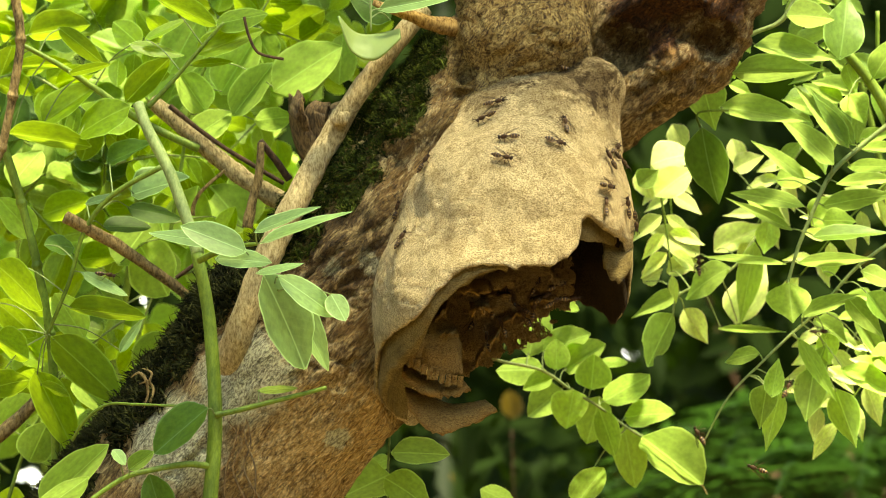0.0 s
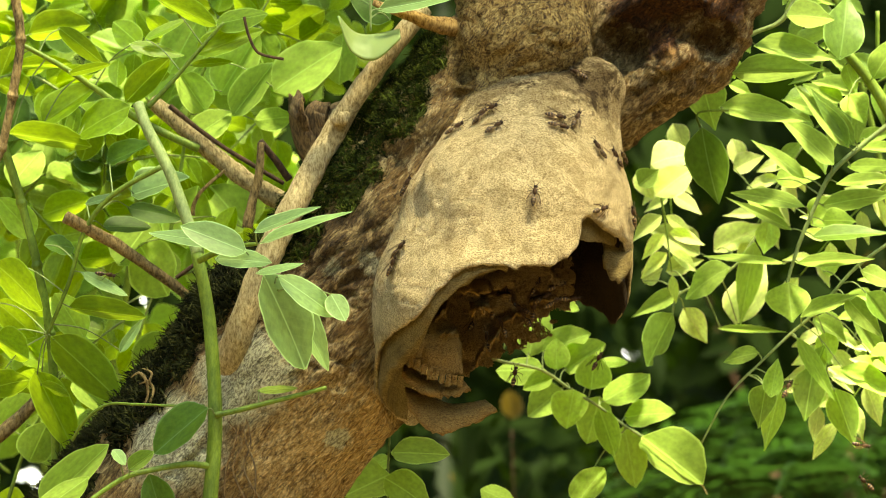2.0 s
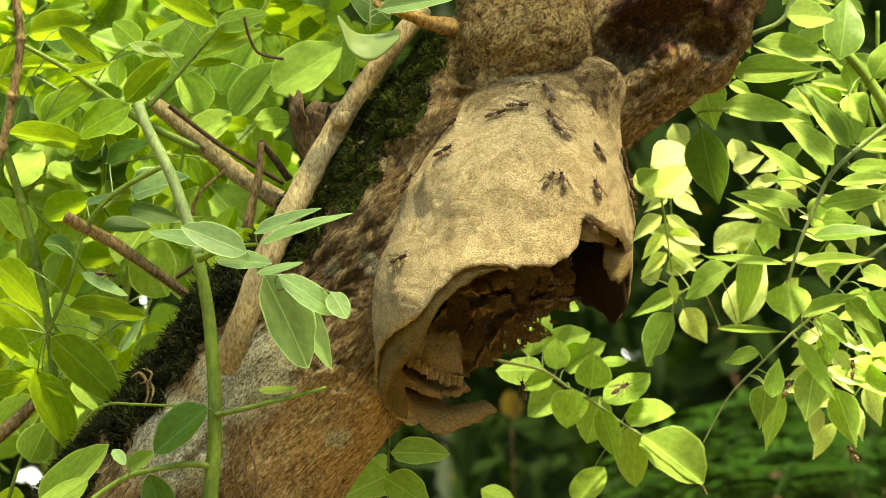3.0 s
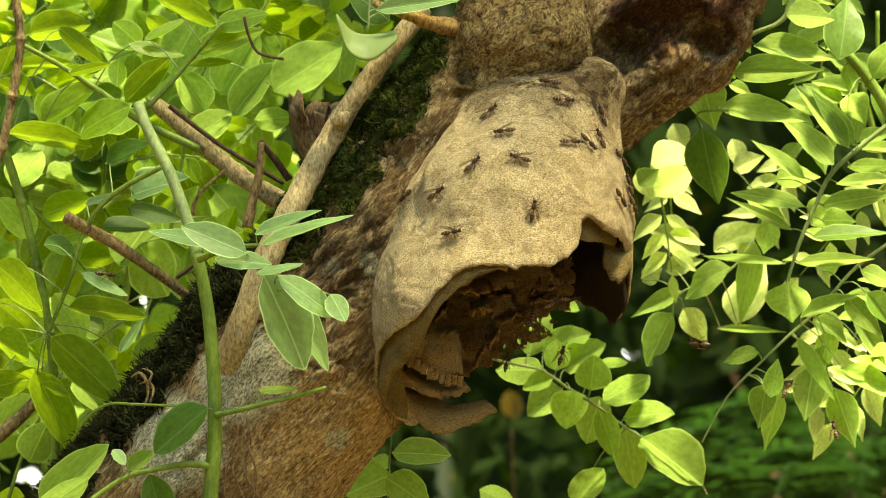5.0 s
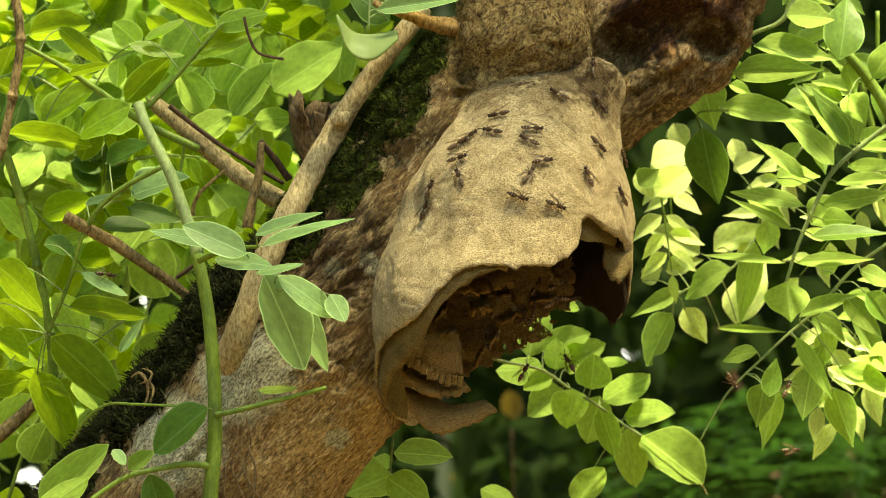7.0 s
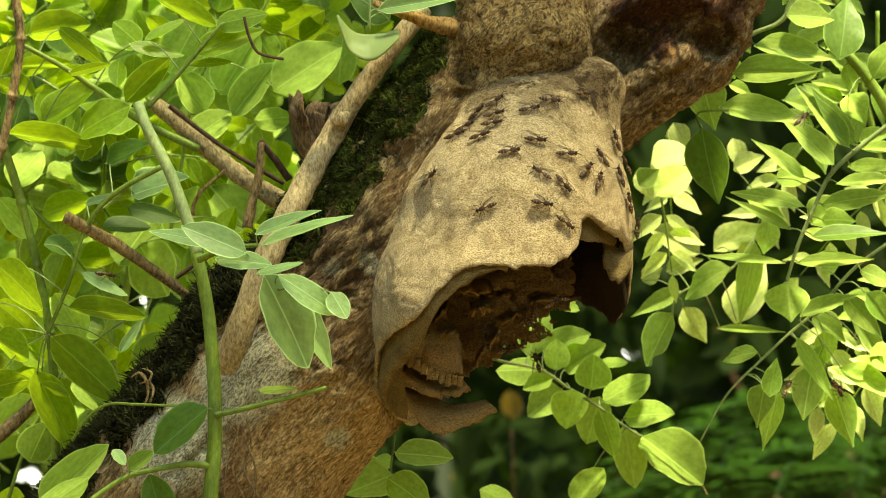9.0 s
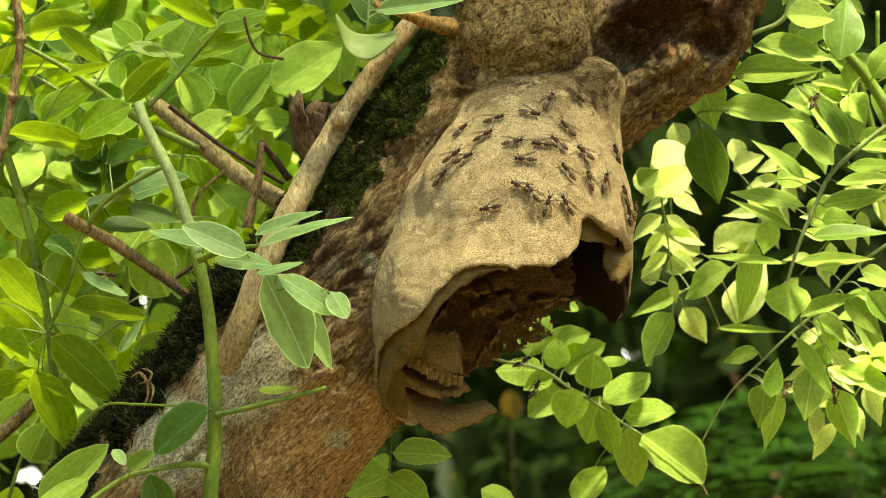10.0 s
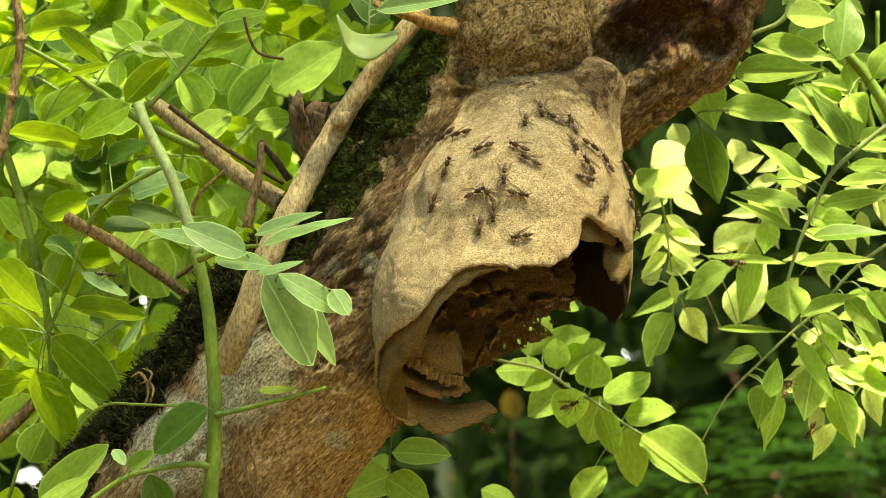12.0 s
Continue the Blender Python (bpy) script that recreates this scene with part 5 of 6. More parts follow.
def fern(a, b, w, label):
    """A fern: arching fronds with tapering leaflets on both sides, from a foot on the ground."""
    rng = random.Random(a)
    top = spot(a, b, w)
    ob = thing("fern", (top.x, top.y, 0.0), label, "fern", "ferns")
    v, f = tube([(top.x, top.y, -0.05), (top.x + 0.03, top.y, 0.7), top], [0.02, 0.016, 0.008], 8, 0.2)
    child("stalk", mesh_of("stalk", v, f, TWIG_DARK), ob)
    for k in range(7):
        ang = 2 * math.pi * k / 7 + rng.uniform(-0.3, 0.3)
        long = rng.uniform(0.24, 0.36)
        way = Vector((math.cos(ang), 0.6 * math.sin(ang), 0))
        side = way.cross(Vector((0, 0, 1))).normalized()
        pts = [top + way * long * t + Vector((0, 0, long * (0.75 * t - 0.85 * t * t))) for t in [i / 16 for i in range(17)]]
        verts, faces = tube([pts[0], pts[5], pts[10], pts[16]], [0.003, 0.0024, 0.0018, 0.001], 5)
        for i in range(2, 17):
            t = i / 16
            ln = long * 0.36 * math.sin(math.pi * (0.16 + 0.80 * t)) ** 0.8
            for sd in (-1, 1):
                d = (side * sd + way * 0.5 + Vector((0, 0, rng.uniform(-0.25, 0.1)))).normalized()
                q = len(verts)
                verts += [pts[i], pts[i] + d * ln * 0.4 + way * ln * 0.13, pts[i] + d * ln, pts[i] + d * ln * 0.4 - way * ln * 0.13]
                faces += [(q, q + 1, q + 2, q + 3)]
        child("frond", mesh_of("frond", verts, faces, FERN), ob)


FERN = leaf_material("fern_leaf", (0.013, 0.044, 0.008), (0.022, 0.065, 0.010), 0.7, 0.4, 0.1)
for a, b, w in ((1370, 830, 2.3), (1500, 770, 2.6), (1570, 860, 2.1), (1440, 900, 2.0), (1290, 910, 2.8)):
    fern(a, b, w, "green fern with arching fronds on the forest floor")


def woods():
    """Near-black far woods that close the place all round; behind the tree unseen crowns lean overhead for shade."""
    v, f = [], []
    n, tiers = 96, ((15, -1), (15, 2), (15, 4.4), (14, 9.5), (10, 11), (4.2, 11.5))
    for i in range(n):
        ang = 2 * math.pi * i / n
        # out-of-view overhang, added to shade what lies behind the tree
        lean = min(1, max(0, math.cos(ang) * 1.6 + 0.35))
        for k, (r, z) in enumerate(tiers):
            wob = noise.noise(Vector((math.cos(ang) * 6, math.sin(ang) * 6, z * 0.5 + r * 0.3)))
            if k > 2:
                r = 15 + (r - 15) * lean
                z = z + (4.5 + k * 0.1 - z) * min(1, max(0, -math.cos(ang) * 1.5 + 0.2))
            v.append(((r + 1.2 * wob) * math.sin(ang), (r + 1.2 * wob) * math.cos(ang), z + (1.5 * wob if k > 2 else 0)))
    m = len(tiers)
    for i in range(n):
        j = (i + 1) % n
        for k in range(m - 1):
            f.append((i * m + k, i * m + k + 1, j * m + k + 1, j * m + k))
    tagged(new("backdrop", mesh_of("backdrop", v, f, WOODS)), "far woods coloured near-black for shade", "woods", kind="structure")


woods()


def sky_gaps():
    """Small openings of bright sky in the far woods."""
    m = bpy.data.materials.new("sky_glimpse")
    m.use_nodes = True
    m.node_tree.nodes.clear()
    e, o = m.node_tree.nodes.new("ShaderNodeEmission"), m.node_tree.nodes.new("ShaderNodeOutputMaterial")
    e.inputs["Color"].default_value, e.inputs["Strength"].default_value = (0.82, 0.96, 1.0, 1), 2.5
    m.node_tree.links.new(e.outputs[0], o.inputs["Surface"])
    v, f = [], []
    x, y = BOARD.to_3x3() @ Vector((1, 0, 0)), BOARD.to_3x3() @ Vector((0, 1, 0))
    for i, g in enumerate(GAPS):
        k = len(v)
        for j in range(9):
            r = 0.045 * (1 + 0.35 * math.sin(j * 2.3 + i))
            v.append(g + x * r * math.cos(j * 0.698) * 0.8 + y * r * math.sin(j * 0.698))
        f.append(tuple(range(k, k + 9)))
    tagged(new("backdrop_sky", mesh_of("backdrop_sky", v, f, m)), "bright sky gaps in the far woods", "sky", kind="structure")


sky_gaps()

twig("fallen_branch", "blurred reddish brown branch far behind", [(1252, 500), (1268, 580), (1290, 650), (1324, 720)], 5.0, 5.0, 14, 12, TWIG_DARK)
yellow = plant("withered_shoot", (905, 740), 2.2, "single withered yellow leaf far behind", [([(910, 900), (905, 760)], 2, 2, TWIG_DARK, 2.2, 2.2)], [], "leaf")
leaf(yellow, (908, 742, 902, 690, 38), 2.2, "y", 0.0, leaf_mesh("leaf_blade", leaf_material("leaf_yellow", (0.10, 0.075, 0.012), (0.12, 0.09, 0.012))))

curl = thing("dry_leaf", spot(262, 712, -0.05), "dry curled tan leaf caught in the moss", "leaf")
for rows in ([(232, 668), (246, 660), (258, 672), (262, 695), (256, 716)], [(246, 680), (262, 676), (272, 690), (266, 712)], [(252, 652), (268, 660), (264, 676)]):
    v, f = tube([spot(a, b, -0.062 - 0.003 * i) for i, (a, b) in enumerate(rows)], [K * q for q in (1, 2.4, 3, 2.4, 1)[:len(rows)]], 7, 0.5)
    child("leaf_curl", mesh_of("leaf_curl", v, f, TWIG), curl)
twig("dry_tip", "dry pale brown tip of the shoot", [(1222, 846), (1240, 856), (1252, 876)], 0.19, 0.19, 2.5, 1, TWIG_PALE)
# ---- wasps ----
def blob(rx, ry, rz, seg=10, rings=7, taper=0.0):
    v, f = [(-rx, 0, 0)], []
    for i in range(1, rings):
        a = math.pi * i / rings
        x = -rx * math.cos(a)
        g = math.sin(a) * (1 - taper * x / rx)
        for k in range(seg):
            b = 2 * math.pi * k / seg
            v.append((x, ry * g * math.cos(b), rz * g * math.sin(b)))
    v.append((rx, 0, 0))
    for k in range(seg):
        f.append((0, 1 + (k + 1) % seg, 1 + k))
        f.append((len(v) - 1, 1 + (rings - 2) * seg + k, 1 + (rings - 2) * seg + (k + 1) % seg))
    for i in range(rings - 2):
        for k in range(seg):
            a, b = 1 + i * seg + k, 1 + i * seg + (k + 1) % seg
            f.append((a, b, b + seg, a + seg))
    return v, f


def shift(mesh, x, y, z):
    v, f = mesh
    return [(p[0] + x, p[1] + y, p[2] + z) for p in v], f


def wasp():
    """A slender dark wasp, 21 mm long, head towards +x, feet at z = 0."""
    ob = thing("wasp", (0, 0, 0), "slender dark paper wasp with thin yellow bands on the nest", "wasp", "wasps of the nest")
    mm = 0.00088
    head = child("head", mesh_of("head", *shift(blob(1.5 * mm, 2.0 * mm, 1.7 * mm), 6.6 * mm, 0, 3.8 * mm), CHITIN), ob)
    child("thorax", mesh_of("thorax", *shift(blob(3.4 * mm, 2.2 * mm, 2.2 * mm), 2.2 * mm, 0, 4.0 * mm), CHITIN_BROWN), ob)
    child("waist", mesh_of("waist", *tube([(-0.8 * mm, 0, 4 * mm), (-2.2 * mm, 0, 4.2 * mm), (-3.4 * mm, 0, 4.0 * mm)], [0.8 * mm, 0.45 * mm, 0.8 * mm], 6), CHITIN), ob)
    child("abdomen", mesh_of("abdomen", *shift(blob(4.9 * mm, 2.2 * mm, 2.2 * mm, taper=-0.35), -7.8 * mm, 0, 3.6 * mm), BANDS), ob)
    for s in (-1, 1):
        v, f = [], []
        for i in range(9):
            t = i / 8
            x, y = 1.8 * mm - 13.5 * mm * t, s * (1.6 * mm + 4.6 * mm * t)
            half = 1.9 * mm * math.sin(math.pi * (0.08 + 0.88 * t)) ** 0.6
            v += [(x - half * 0.4, y + s * half, 5.8 * mm + 1.2 * mm * t), (x + half * 0.4, y - s * half, 5.6 * mm + 1.4 * mm * t)]
        f = [(2 * i, 2 * i + 1, 2 * i + 3, 2 * i + 2) for i in range(8)]
        child("wing", mesh_of("wing", v, f, WING), ob)
        child("antenna", mesh_of("antenna", *tube([(7.6 * mm, s * 0.6 * mm, 4.4 * mm), (9.6 * mm, s * 2.2 * mm, 5.4 * mm), (12 * mm, s * 3.4 * mm, 4.4 * mm)], [0.28 * mm, 0.24 * mm, 0.2 * mm], 5), CHITIN), head)
        child("eye", mesh_of("eye", *shift(blob(0.6 * mm, 0.5 * mm, 1.0 * mm, 6, 5), 7.1 * mm, s * 1.5 * mm, 4.1 * mm), CHITIN_BROWN), head)
        for x0, x1 in ((3.6, 7.4), (2.0, 1.6), (0.6, -5.0)):
            child("leg", mesh_of("leg", *tube([(x0 * mm, s * 1.2 * mm, 2.8 * mm), ((x0 * 0.6 + x1 * 0.4) * mm, s * 4.2 * mm, 4.6 * mm), (x1 * mm, s * 6.2 * mm, 0.8 * mm), ((x1 + (1.6 if x1 > 3 else -1.6)) * mm, s * 7.0 * mm, 0)], [0.34 * mm, 0.28 * mm, 0.2 * mm, 0.13 * mm], 5), CHITIN_BROWN), ob)
    return ob


WASP = wasp()


def on_nest(a, b, heading):
    """The pose of a wasp on the nest at board row (a, b), heading in degrees on the board (0 right, 90 up)."""
    if a > 790 and b > 492:
        return free(a, b, -0.095, heading, -70)
    c, n = nest_point(a, b)
    p, q = spots(np.array([c, c + n]))
    up = Vector(q - p).normalized()
    h = BOARD.to_3x3() @ Vector((math.cos(radians(heading)), math.sin(radians(heading)), 0))
    x = (h - up * h.dot(up)).normalized()
    y = up.cross(x)
    return Matrix(((x.x, y.x, up.x, p[0]), (x.y, y.y, up.y, p[1]), (x.z, y.z, up.z, p[2]), (0, 0, 0, 1)))


def free(a, b, w, heading, tilt=0.0):
    p = spot(a, b, w)
    return Matrix.Translation(p) @ BOARD.to_3x3().to_4x4() @ pose(0, 0, 0, 0, 0, heading) @ pose(0, 0, 0, tilt, 20, 0)


# ---- what moves ----
def sway(ob, rows):
    """Rock a shoot about its foot: rows of seconds, degrees in the board's plane, degrees to and fro."""
    base = Matrix.Translation(ob.location)
    t3 = BOARD.to_3x3().to_4x4()
    walk(ob, [(t, base @ t3 @ pose(0, 0, 0, f, 0, -g) @ t3.inverted()) for t, g, f in rows])


def crawl(rows, ob=None):
    """A wasp that walks over the nest: rows of seconds, a, b and heading."""
    ob = copy_thing(WASP, Matrix()) if ob is None else ob
    keys, last = [], rows[0][3]
    for (t, a, b, h), (t2, a2, b2, h2) in zip(rows, rows[1:]):
        turn = (h2 - last + 180) % 360 - 180
        steps = 4
        for k in range(steps):
            e = k / steps
            e = e * e * (3 - 2 * e)
            keys.append((t + (t2 - t) * k / steps, on_nest(a + (a2 - a) * e, b + (b2 - b) * e, last + turn * e)))
        last += turn
    keys.append((rows[-1][0], on_nest(rows[-1][1], rows[-1][2], last)))
    walk(ob, keys)


def fly(rows, label="dark paper wasp flying near the nest"):
    """A wasp on the wing: rows of seconds, a, b, depth and heading."""
    ob = tagged(copy_thing(WASP, Matrix()), label)
    walk(ob, [(t, free(a, b, w, h, -30)) for t, a, b, w, h in rows])


def rest(a, b, w, heading, tilt, label):
    ob = tagged(copy_thing(WASP, free(a, b, w, heading, tilt)), label)


def motions():
    rest(188, 492, -0.005, -10, -60, "dark wasp sitting on a leaf beside the trunk")
    rest(1396, 690, 0.085, 60, -40, "dark wasp sitting on a hanging leaf")
    for a, b, h in ((952, 548, 80), (985, 540, 30), (935, 556, 120), (870, 600, 100), (1012, 536, 0)):
        rest(a, b, -0.1, h, -80, "dark wasp hanging under the nest combs")
    fly([(0, 1240, 768, -0.1, 120), (0.6, 1300, 700, -0.05, 60), (1.5, 1466, 812, 0.0, -40), (2.5, 1540, 730, 0.0, 40), (3.2, 1490, 640, 0.0, 100), (4.8, 1260, 600, -0.1, 170), (5.5, 1208, 652, -0.1, 200), (6.5, 1270, 720, -0.1, 260), (7.2, 1300, 640, -0.1, 320), (8.8, 1400, 250, 0.0, 400), (9.5, 1452, 168, 0.0, 400), (10.5, 1420, 220, 0.0, 460), (12, 1300, 460, -0.1, 530)])
    fly([(0, 1340, 826, -0.1, 160), (0.8, 1420, 850, 0, 200), (1.5, 1538, 862, 0, 160), (3, 1512, 800, 0, 120), (5, 1480, 760, 0, 100), (5.5, 1548, 785, 0, 60), (7, 1400, 800, 0, 0), (9, 1480, 690, 0, -60), (12, 1430, 760, 0, -120)])
    fly([(0, 1450, 590, 0.1, 0), (1.5, 908, 640, -0.05, 60), (3, 930, 690, -0.05, 100), (5, 900, 640, -0.05, 80), (5.5, 890, 652, -0.05, 90), (7, 930, 660, -0.05, 60), (9, 900, 620, -0.05, 20), (9.5, 913, 634, -0.05, 20), (10.5, 930, 660, -0.05, 60), (11, 880, 700, -0.05, 120), (12, 862, 752, -0.05, 150)])
    fly([(0, 1240, 470, 0.05, 90), (2, 1060, 640, -0.05, 60), (3, 1100, 690, -0.05, 30), (5.5, 985, 622, -0.05, 90), (7, 1010, 640, -0.05, 120), (9.5, 947, 640, -0.05, 90), (10, 950, 690, -0.05, 60), (12, 1010, 720, -0.05, 20)])
    crawl([(0, 860, 213, 180), (0.5, 860, 212, 170), (1, 850, 215, 90), (1.5, 860, 205, 50), (2, 855, 207, 60), (2.5, 870, 195, 20), (3, 882, 205, 10), (5, 870, 200, 40), (5.5, 820, 225, 60), (6, 865, 225, 0), (6.5, 825, 255, 0), (7, 835, 245, 40), (9, 850, 200, 20), (9.5, 872, 185, 180), (10, 818, 235, 90), (10.5, 800, 238, 20), (11, 790, 248, 40), (11.5, 820, 230, 90), (12, 790, 245, 200)])
    crawl([(0, 897, 247, 180), (0.5, 860, 238, 160), (1, 865, 240, 30), (1.5, 872, 238, 0), (2, 878, 228, 50), (2.5, 872, 210, 20), (3, 790, 270, 0), (5, 778, 342, 20), (5.5, 768, 340, 130), (6, 775, 300, 60), (6.5, 785, 270, 90), (7, 815, 258, 40), (9, 828, 228, 20), (9.5, 852, 243, 50), (10, 860, 243, 30), (10.5, 855, 255, 170), (11, 880, 240, 90), (11.5, 865, 255, 160), (12, 855, 265, 190)])
    crawl([(0, 893, 281, -20), (0.5, 910, 310, 40), (1, 897, 295, 100), (1.5, 915, 255, 60), (2, 990, 228, 0), (2.5, 1005, 230, 100), (3, 990, 235, 130), (5, 1010, 255, 20), (5.5, 952, 240, 140), (6, 965, 215, 0), (6.5, 950, 210, 160), (7, 945, 232, 0), (9, 950, 250, 0), (9.5, 965, 250, 0), (10, 985, 255, 130), (10.5, 967, 215, 140), (11, 950, 210, 90), (11.5, 945, 200, -90), (12, 930, 220, -90)])
    crawl([(0, 985, 255, -15), (0.5, 985, 252, -5), (1, 985, 280, -60), (1.5, 1025, 325, -20), (2, 945, 345, 80), (2.5, 955, 343, 5), (3, 972, 320, 60), (5, 917, 282, 160), (5.5, 935, 285, 150), (6, 980, 243, 150), (6.5, 967, 275, -70), (7, 962, 288, 20), (9, 1005, 275, 10), (9.5, 1005, 270, 80), (10, 1000, 230, 110), (10.5, 985, 195, -90), (11, 1015, 243, 180), (11.5, 985, 215, -60), (12, 980, 212, 150)])
    crawl([(0, 998, 222, 80), (0.5, 918, 172, 30), (1, 940, 208, 170), (1.5, 978, 213, 60), (2, 985, 210, 0), (2.5, 975, 215, 30), (3, 975, 212, 100), (5, 1000, 180, 0), (5.5, 1010, 205, 20), (6, 1060, 205, -20), (6.5, 1070, 190, 90), (7, 1060, 190, -60), (9, 1085, 247, 110), (9.5, 1083, 275, 90), (10, 1085, 272, 110), (10.5, 1055, 215, -80), (11, 1065, 272, 140), (11.5, 1030, 250, 0), (12, 1043, 262, 0)])
    crawl([(0, 1085, 263, 20), (0.5, 1060, 235, 120), (1, 1045, 245, 70), (1.5, 1080, 235, 90), (2, 1085, 280, 150), (2.5, 1068, 322, 120), (3, 1120, 312, 120), (5, 1107, 325, 110), (5.5, 1107, 320, 90), (6, 1070, 325, -50), (6.5, 1075, 335, 110), (7, 1037, 312, 100), (9, 1035, 300, 40), (9.5, 1045, 295, 20), (10, 1000, 305, 120), (10.5, 985, 292, 150), (11, 1085, 310, 100), (11.5, 1070, 278, 150), (12, 1070, 290, 90)])
    crawl([(0, 1075, 282, 120), (0.5, 1018, 222, 150), (1, 1030, 240, 130), (1.5, 1000, 232, 90), (2, 1018, 212, 60), (2.5, 1040, 282, 170), (3, 718, 325, 60), (5, 722, 350, 180), (5.5, 737, 378, 90), (6, 750, 365, 60), (6.5, 768, 340, 70), (7, 765, 335, 70), (9, 765, 315, 40), (9.5, 780, 315, 20), (10, 785, 315, 40), (10.5, 785, 332, 160), (11, 785, 333, 150), (11.5, 770, 335, 150), (12, 770, 365, -90)])
    crawl([(0, 1072, 330, 0), (0.5, 1063, 300, 95), (1, 1055, 262, 120), (1.5, 1055, 265, 120), (2, 1055, 265, 120), (2.5, 1055, 265, 120), (3, 1055, 270, 120), (5, 1057, 245, 90), (5.5, 1060, 280, -50), (6, 1040, 330, -20), (6.5, 1050, 350, 150), (7, 985, 365, -20), (9, 1000, 397, -30), (9.5, 988, 390, 90), (10, 967, 362, 70), (10.5, 958, 380, 90), (11, 955, 407, -60), (11.5, 955, 410, -50), (12, 920, 420, 190)])
    crawl([(0, 1105, 365, 90), (0.5, 1090, 348, 20), (1, 1082, 330, 120), (1.5, 1060, 325, -40), (2, 1060, 372, 20), (2.5, 1035, 395, 120), (3, 1040, 398, 150), (5, 1095, 355, -30), (5.5, 1097, 348, -20), (6, 1100, 355, -50), (6.5, 1102, 345, 100), (7, 1095, 347, 150), (9, 1108, 357, 90), (9.5, 1112, 387, 110), (10, 1107, 380, 130), (10.5, 1100, 382, 130), (11, 1110, 400, 20), (11.5, 1112, 405, 30), (12, 1137, 395, -60)])
    crawl([(0, 1068, 365, 60), (0.5, 813, 232, 80), (1, 1130, 350, 90), (1.5, 1128, 370, 90), (2, 1115, 380, 110), (2.5, 1130, 365, -30), (3, 1130, 360, -60), (5, 1130, 368, -30), (5.5, 1130, 375, 20), (6, 1135, 380, 40), (6.5, 1132, 345, 70), (7, 815, 315, 120), (9, 855, 243, 0), (9.5, 865, 257, 0), (10, 825, 283, 20), (10.5, 830, 250, 180), (11, 825, 232, 180), (11.5, 865, 218, 190), (12, 815, 242, 170)])
    crawl([(0, 715, 425, 90), (0.5, 713, 420, 95), (1, 715, 420, 95), (1.5, 712, 435, 60), (2, 712, 442, 30), (2.5, 710, 432, 60), (3, 712, 460, 0), (5, 805, 413, 0), (5.5, 850, 437, 0), (6, 843, 430, 90), (6.5, 818, 410, 0), (7, 757, 370, 60), (9, 858, 370, 200), (9.5, 868, 372, 190), (10, 865, 370, 190), (10.5, 868, 370, 190), (11, 860, 375, 210), (11.5, 865, 370, 200), (12, 875, 380, -90)])
    crawl([(0, 757, 290, 40), (0.5, 770, 280, 60), (1, 763, 265, 60), (1.5, 780, 240, 60), (2, 810, 230, 40), (2.5, 808, 222, 0), (3, 800, 225, 40), (5, 840, 292, 50), (5.5, 840, 252, 30), (6, 920, 232, -20), (6.5, 907, 258, 90), (7, 932, 250, 150), (9, 905, 270, 10), (9.5, 920, 262, 30), (10, 925, 285, 180), (10.5, 912, 310, -100), (11, 905, 312, 150), (11.5, 890, 320, 90), (12, 865, 345, 130)])
    crawl([(0, 985, 125, 120), (0.5, 960, 145, 0), (1, 980, 195, 150), (1.5, 1025, 165, 120), (2, 1020, 135, 120), (2.5, 1000, 195, 130), (3, 968, 165, 110), (5, 970, 150, 160), (5.5, 990, 170, 60), (6, 1005, 190, 130), (6.5, 985, 210, 30), (7, 985, 168, 150), (9, 975, 180, 0), (9.5, 988, 190, 150), (10, 970, 180, 60), (10.5, 985, 172, 0), (11, 982, 190, -60), (11.5, 975, 190, 90), (12, 957, 200, -90)])
    crawl([(0, 880, 185, 0), (0.5, 865, 187, 70), (1, 880, 195, 20), (1.5, 870, 190, 0), (2, 870, 195, 10), (2.5, 935, 170, 35), (3, 920, 190, 0), (5, 890, 237, 180), (5.5, 905, 235, 60), (6, 930, 190, 20), (6.5, 922, 228, 150), (7, 880, 208, 180), (9, 880, 205, 0), (9.5, 935, 243, 20), (10, 955, 258, 180), (10.5, 955, 250, 170), (11, 960, 272, 160), (11.5, 930, 262, 150), (12, 920, 345, -15)])
    crawl([(0, 705, 372, 60), (0.5, 720, 330, 60), (1, 722, 325, 60), (1.5, 725, 330, 70), (2, 725, 330, 70), (2.5, 995, 345, 150), (3, 993, 322, 90), (5, 943, 370, 80), (5.5, 815, 330, 50), (6, 905, 270, 150), (6.5, 870, 285, -110), (7, 870, 235, 150), (9, 875, 222, 0), (9.5, 880, 222, 180), (10, 910, 255, 20), (10.5, 890, 252, 10), (11, 940, 240, 100), (11.5, 938, 230, 120), (12, 935, 285, 150)])
    crawl([(0, 1132, 290, -10), (0.5, 1125, 290, 80), (1, 1117, 290, 80), (1.5, 1120, 300, 80), (2, 1127, 282, 0), (2.5, 1132, 287, -10), (3, 1127, 282, -10), (5, 1125, 287, -20), (5.5, 1125, 287, -20), (6, 1112, 300, 90), (6.5, 1127, 287, -20), (7, 1127, 285, -10), (9, 1122, 292, 60), (9.5, 1125, 292, 60), (10, 1067, 322, 60), (10.5, 1070, 275, 150), (11, 1125, 290, 70), (11.5, 1125, 295, 100), (12, 1110, 300, 110)])
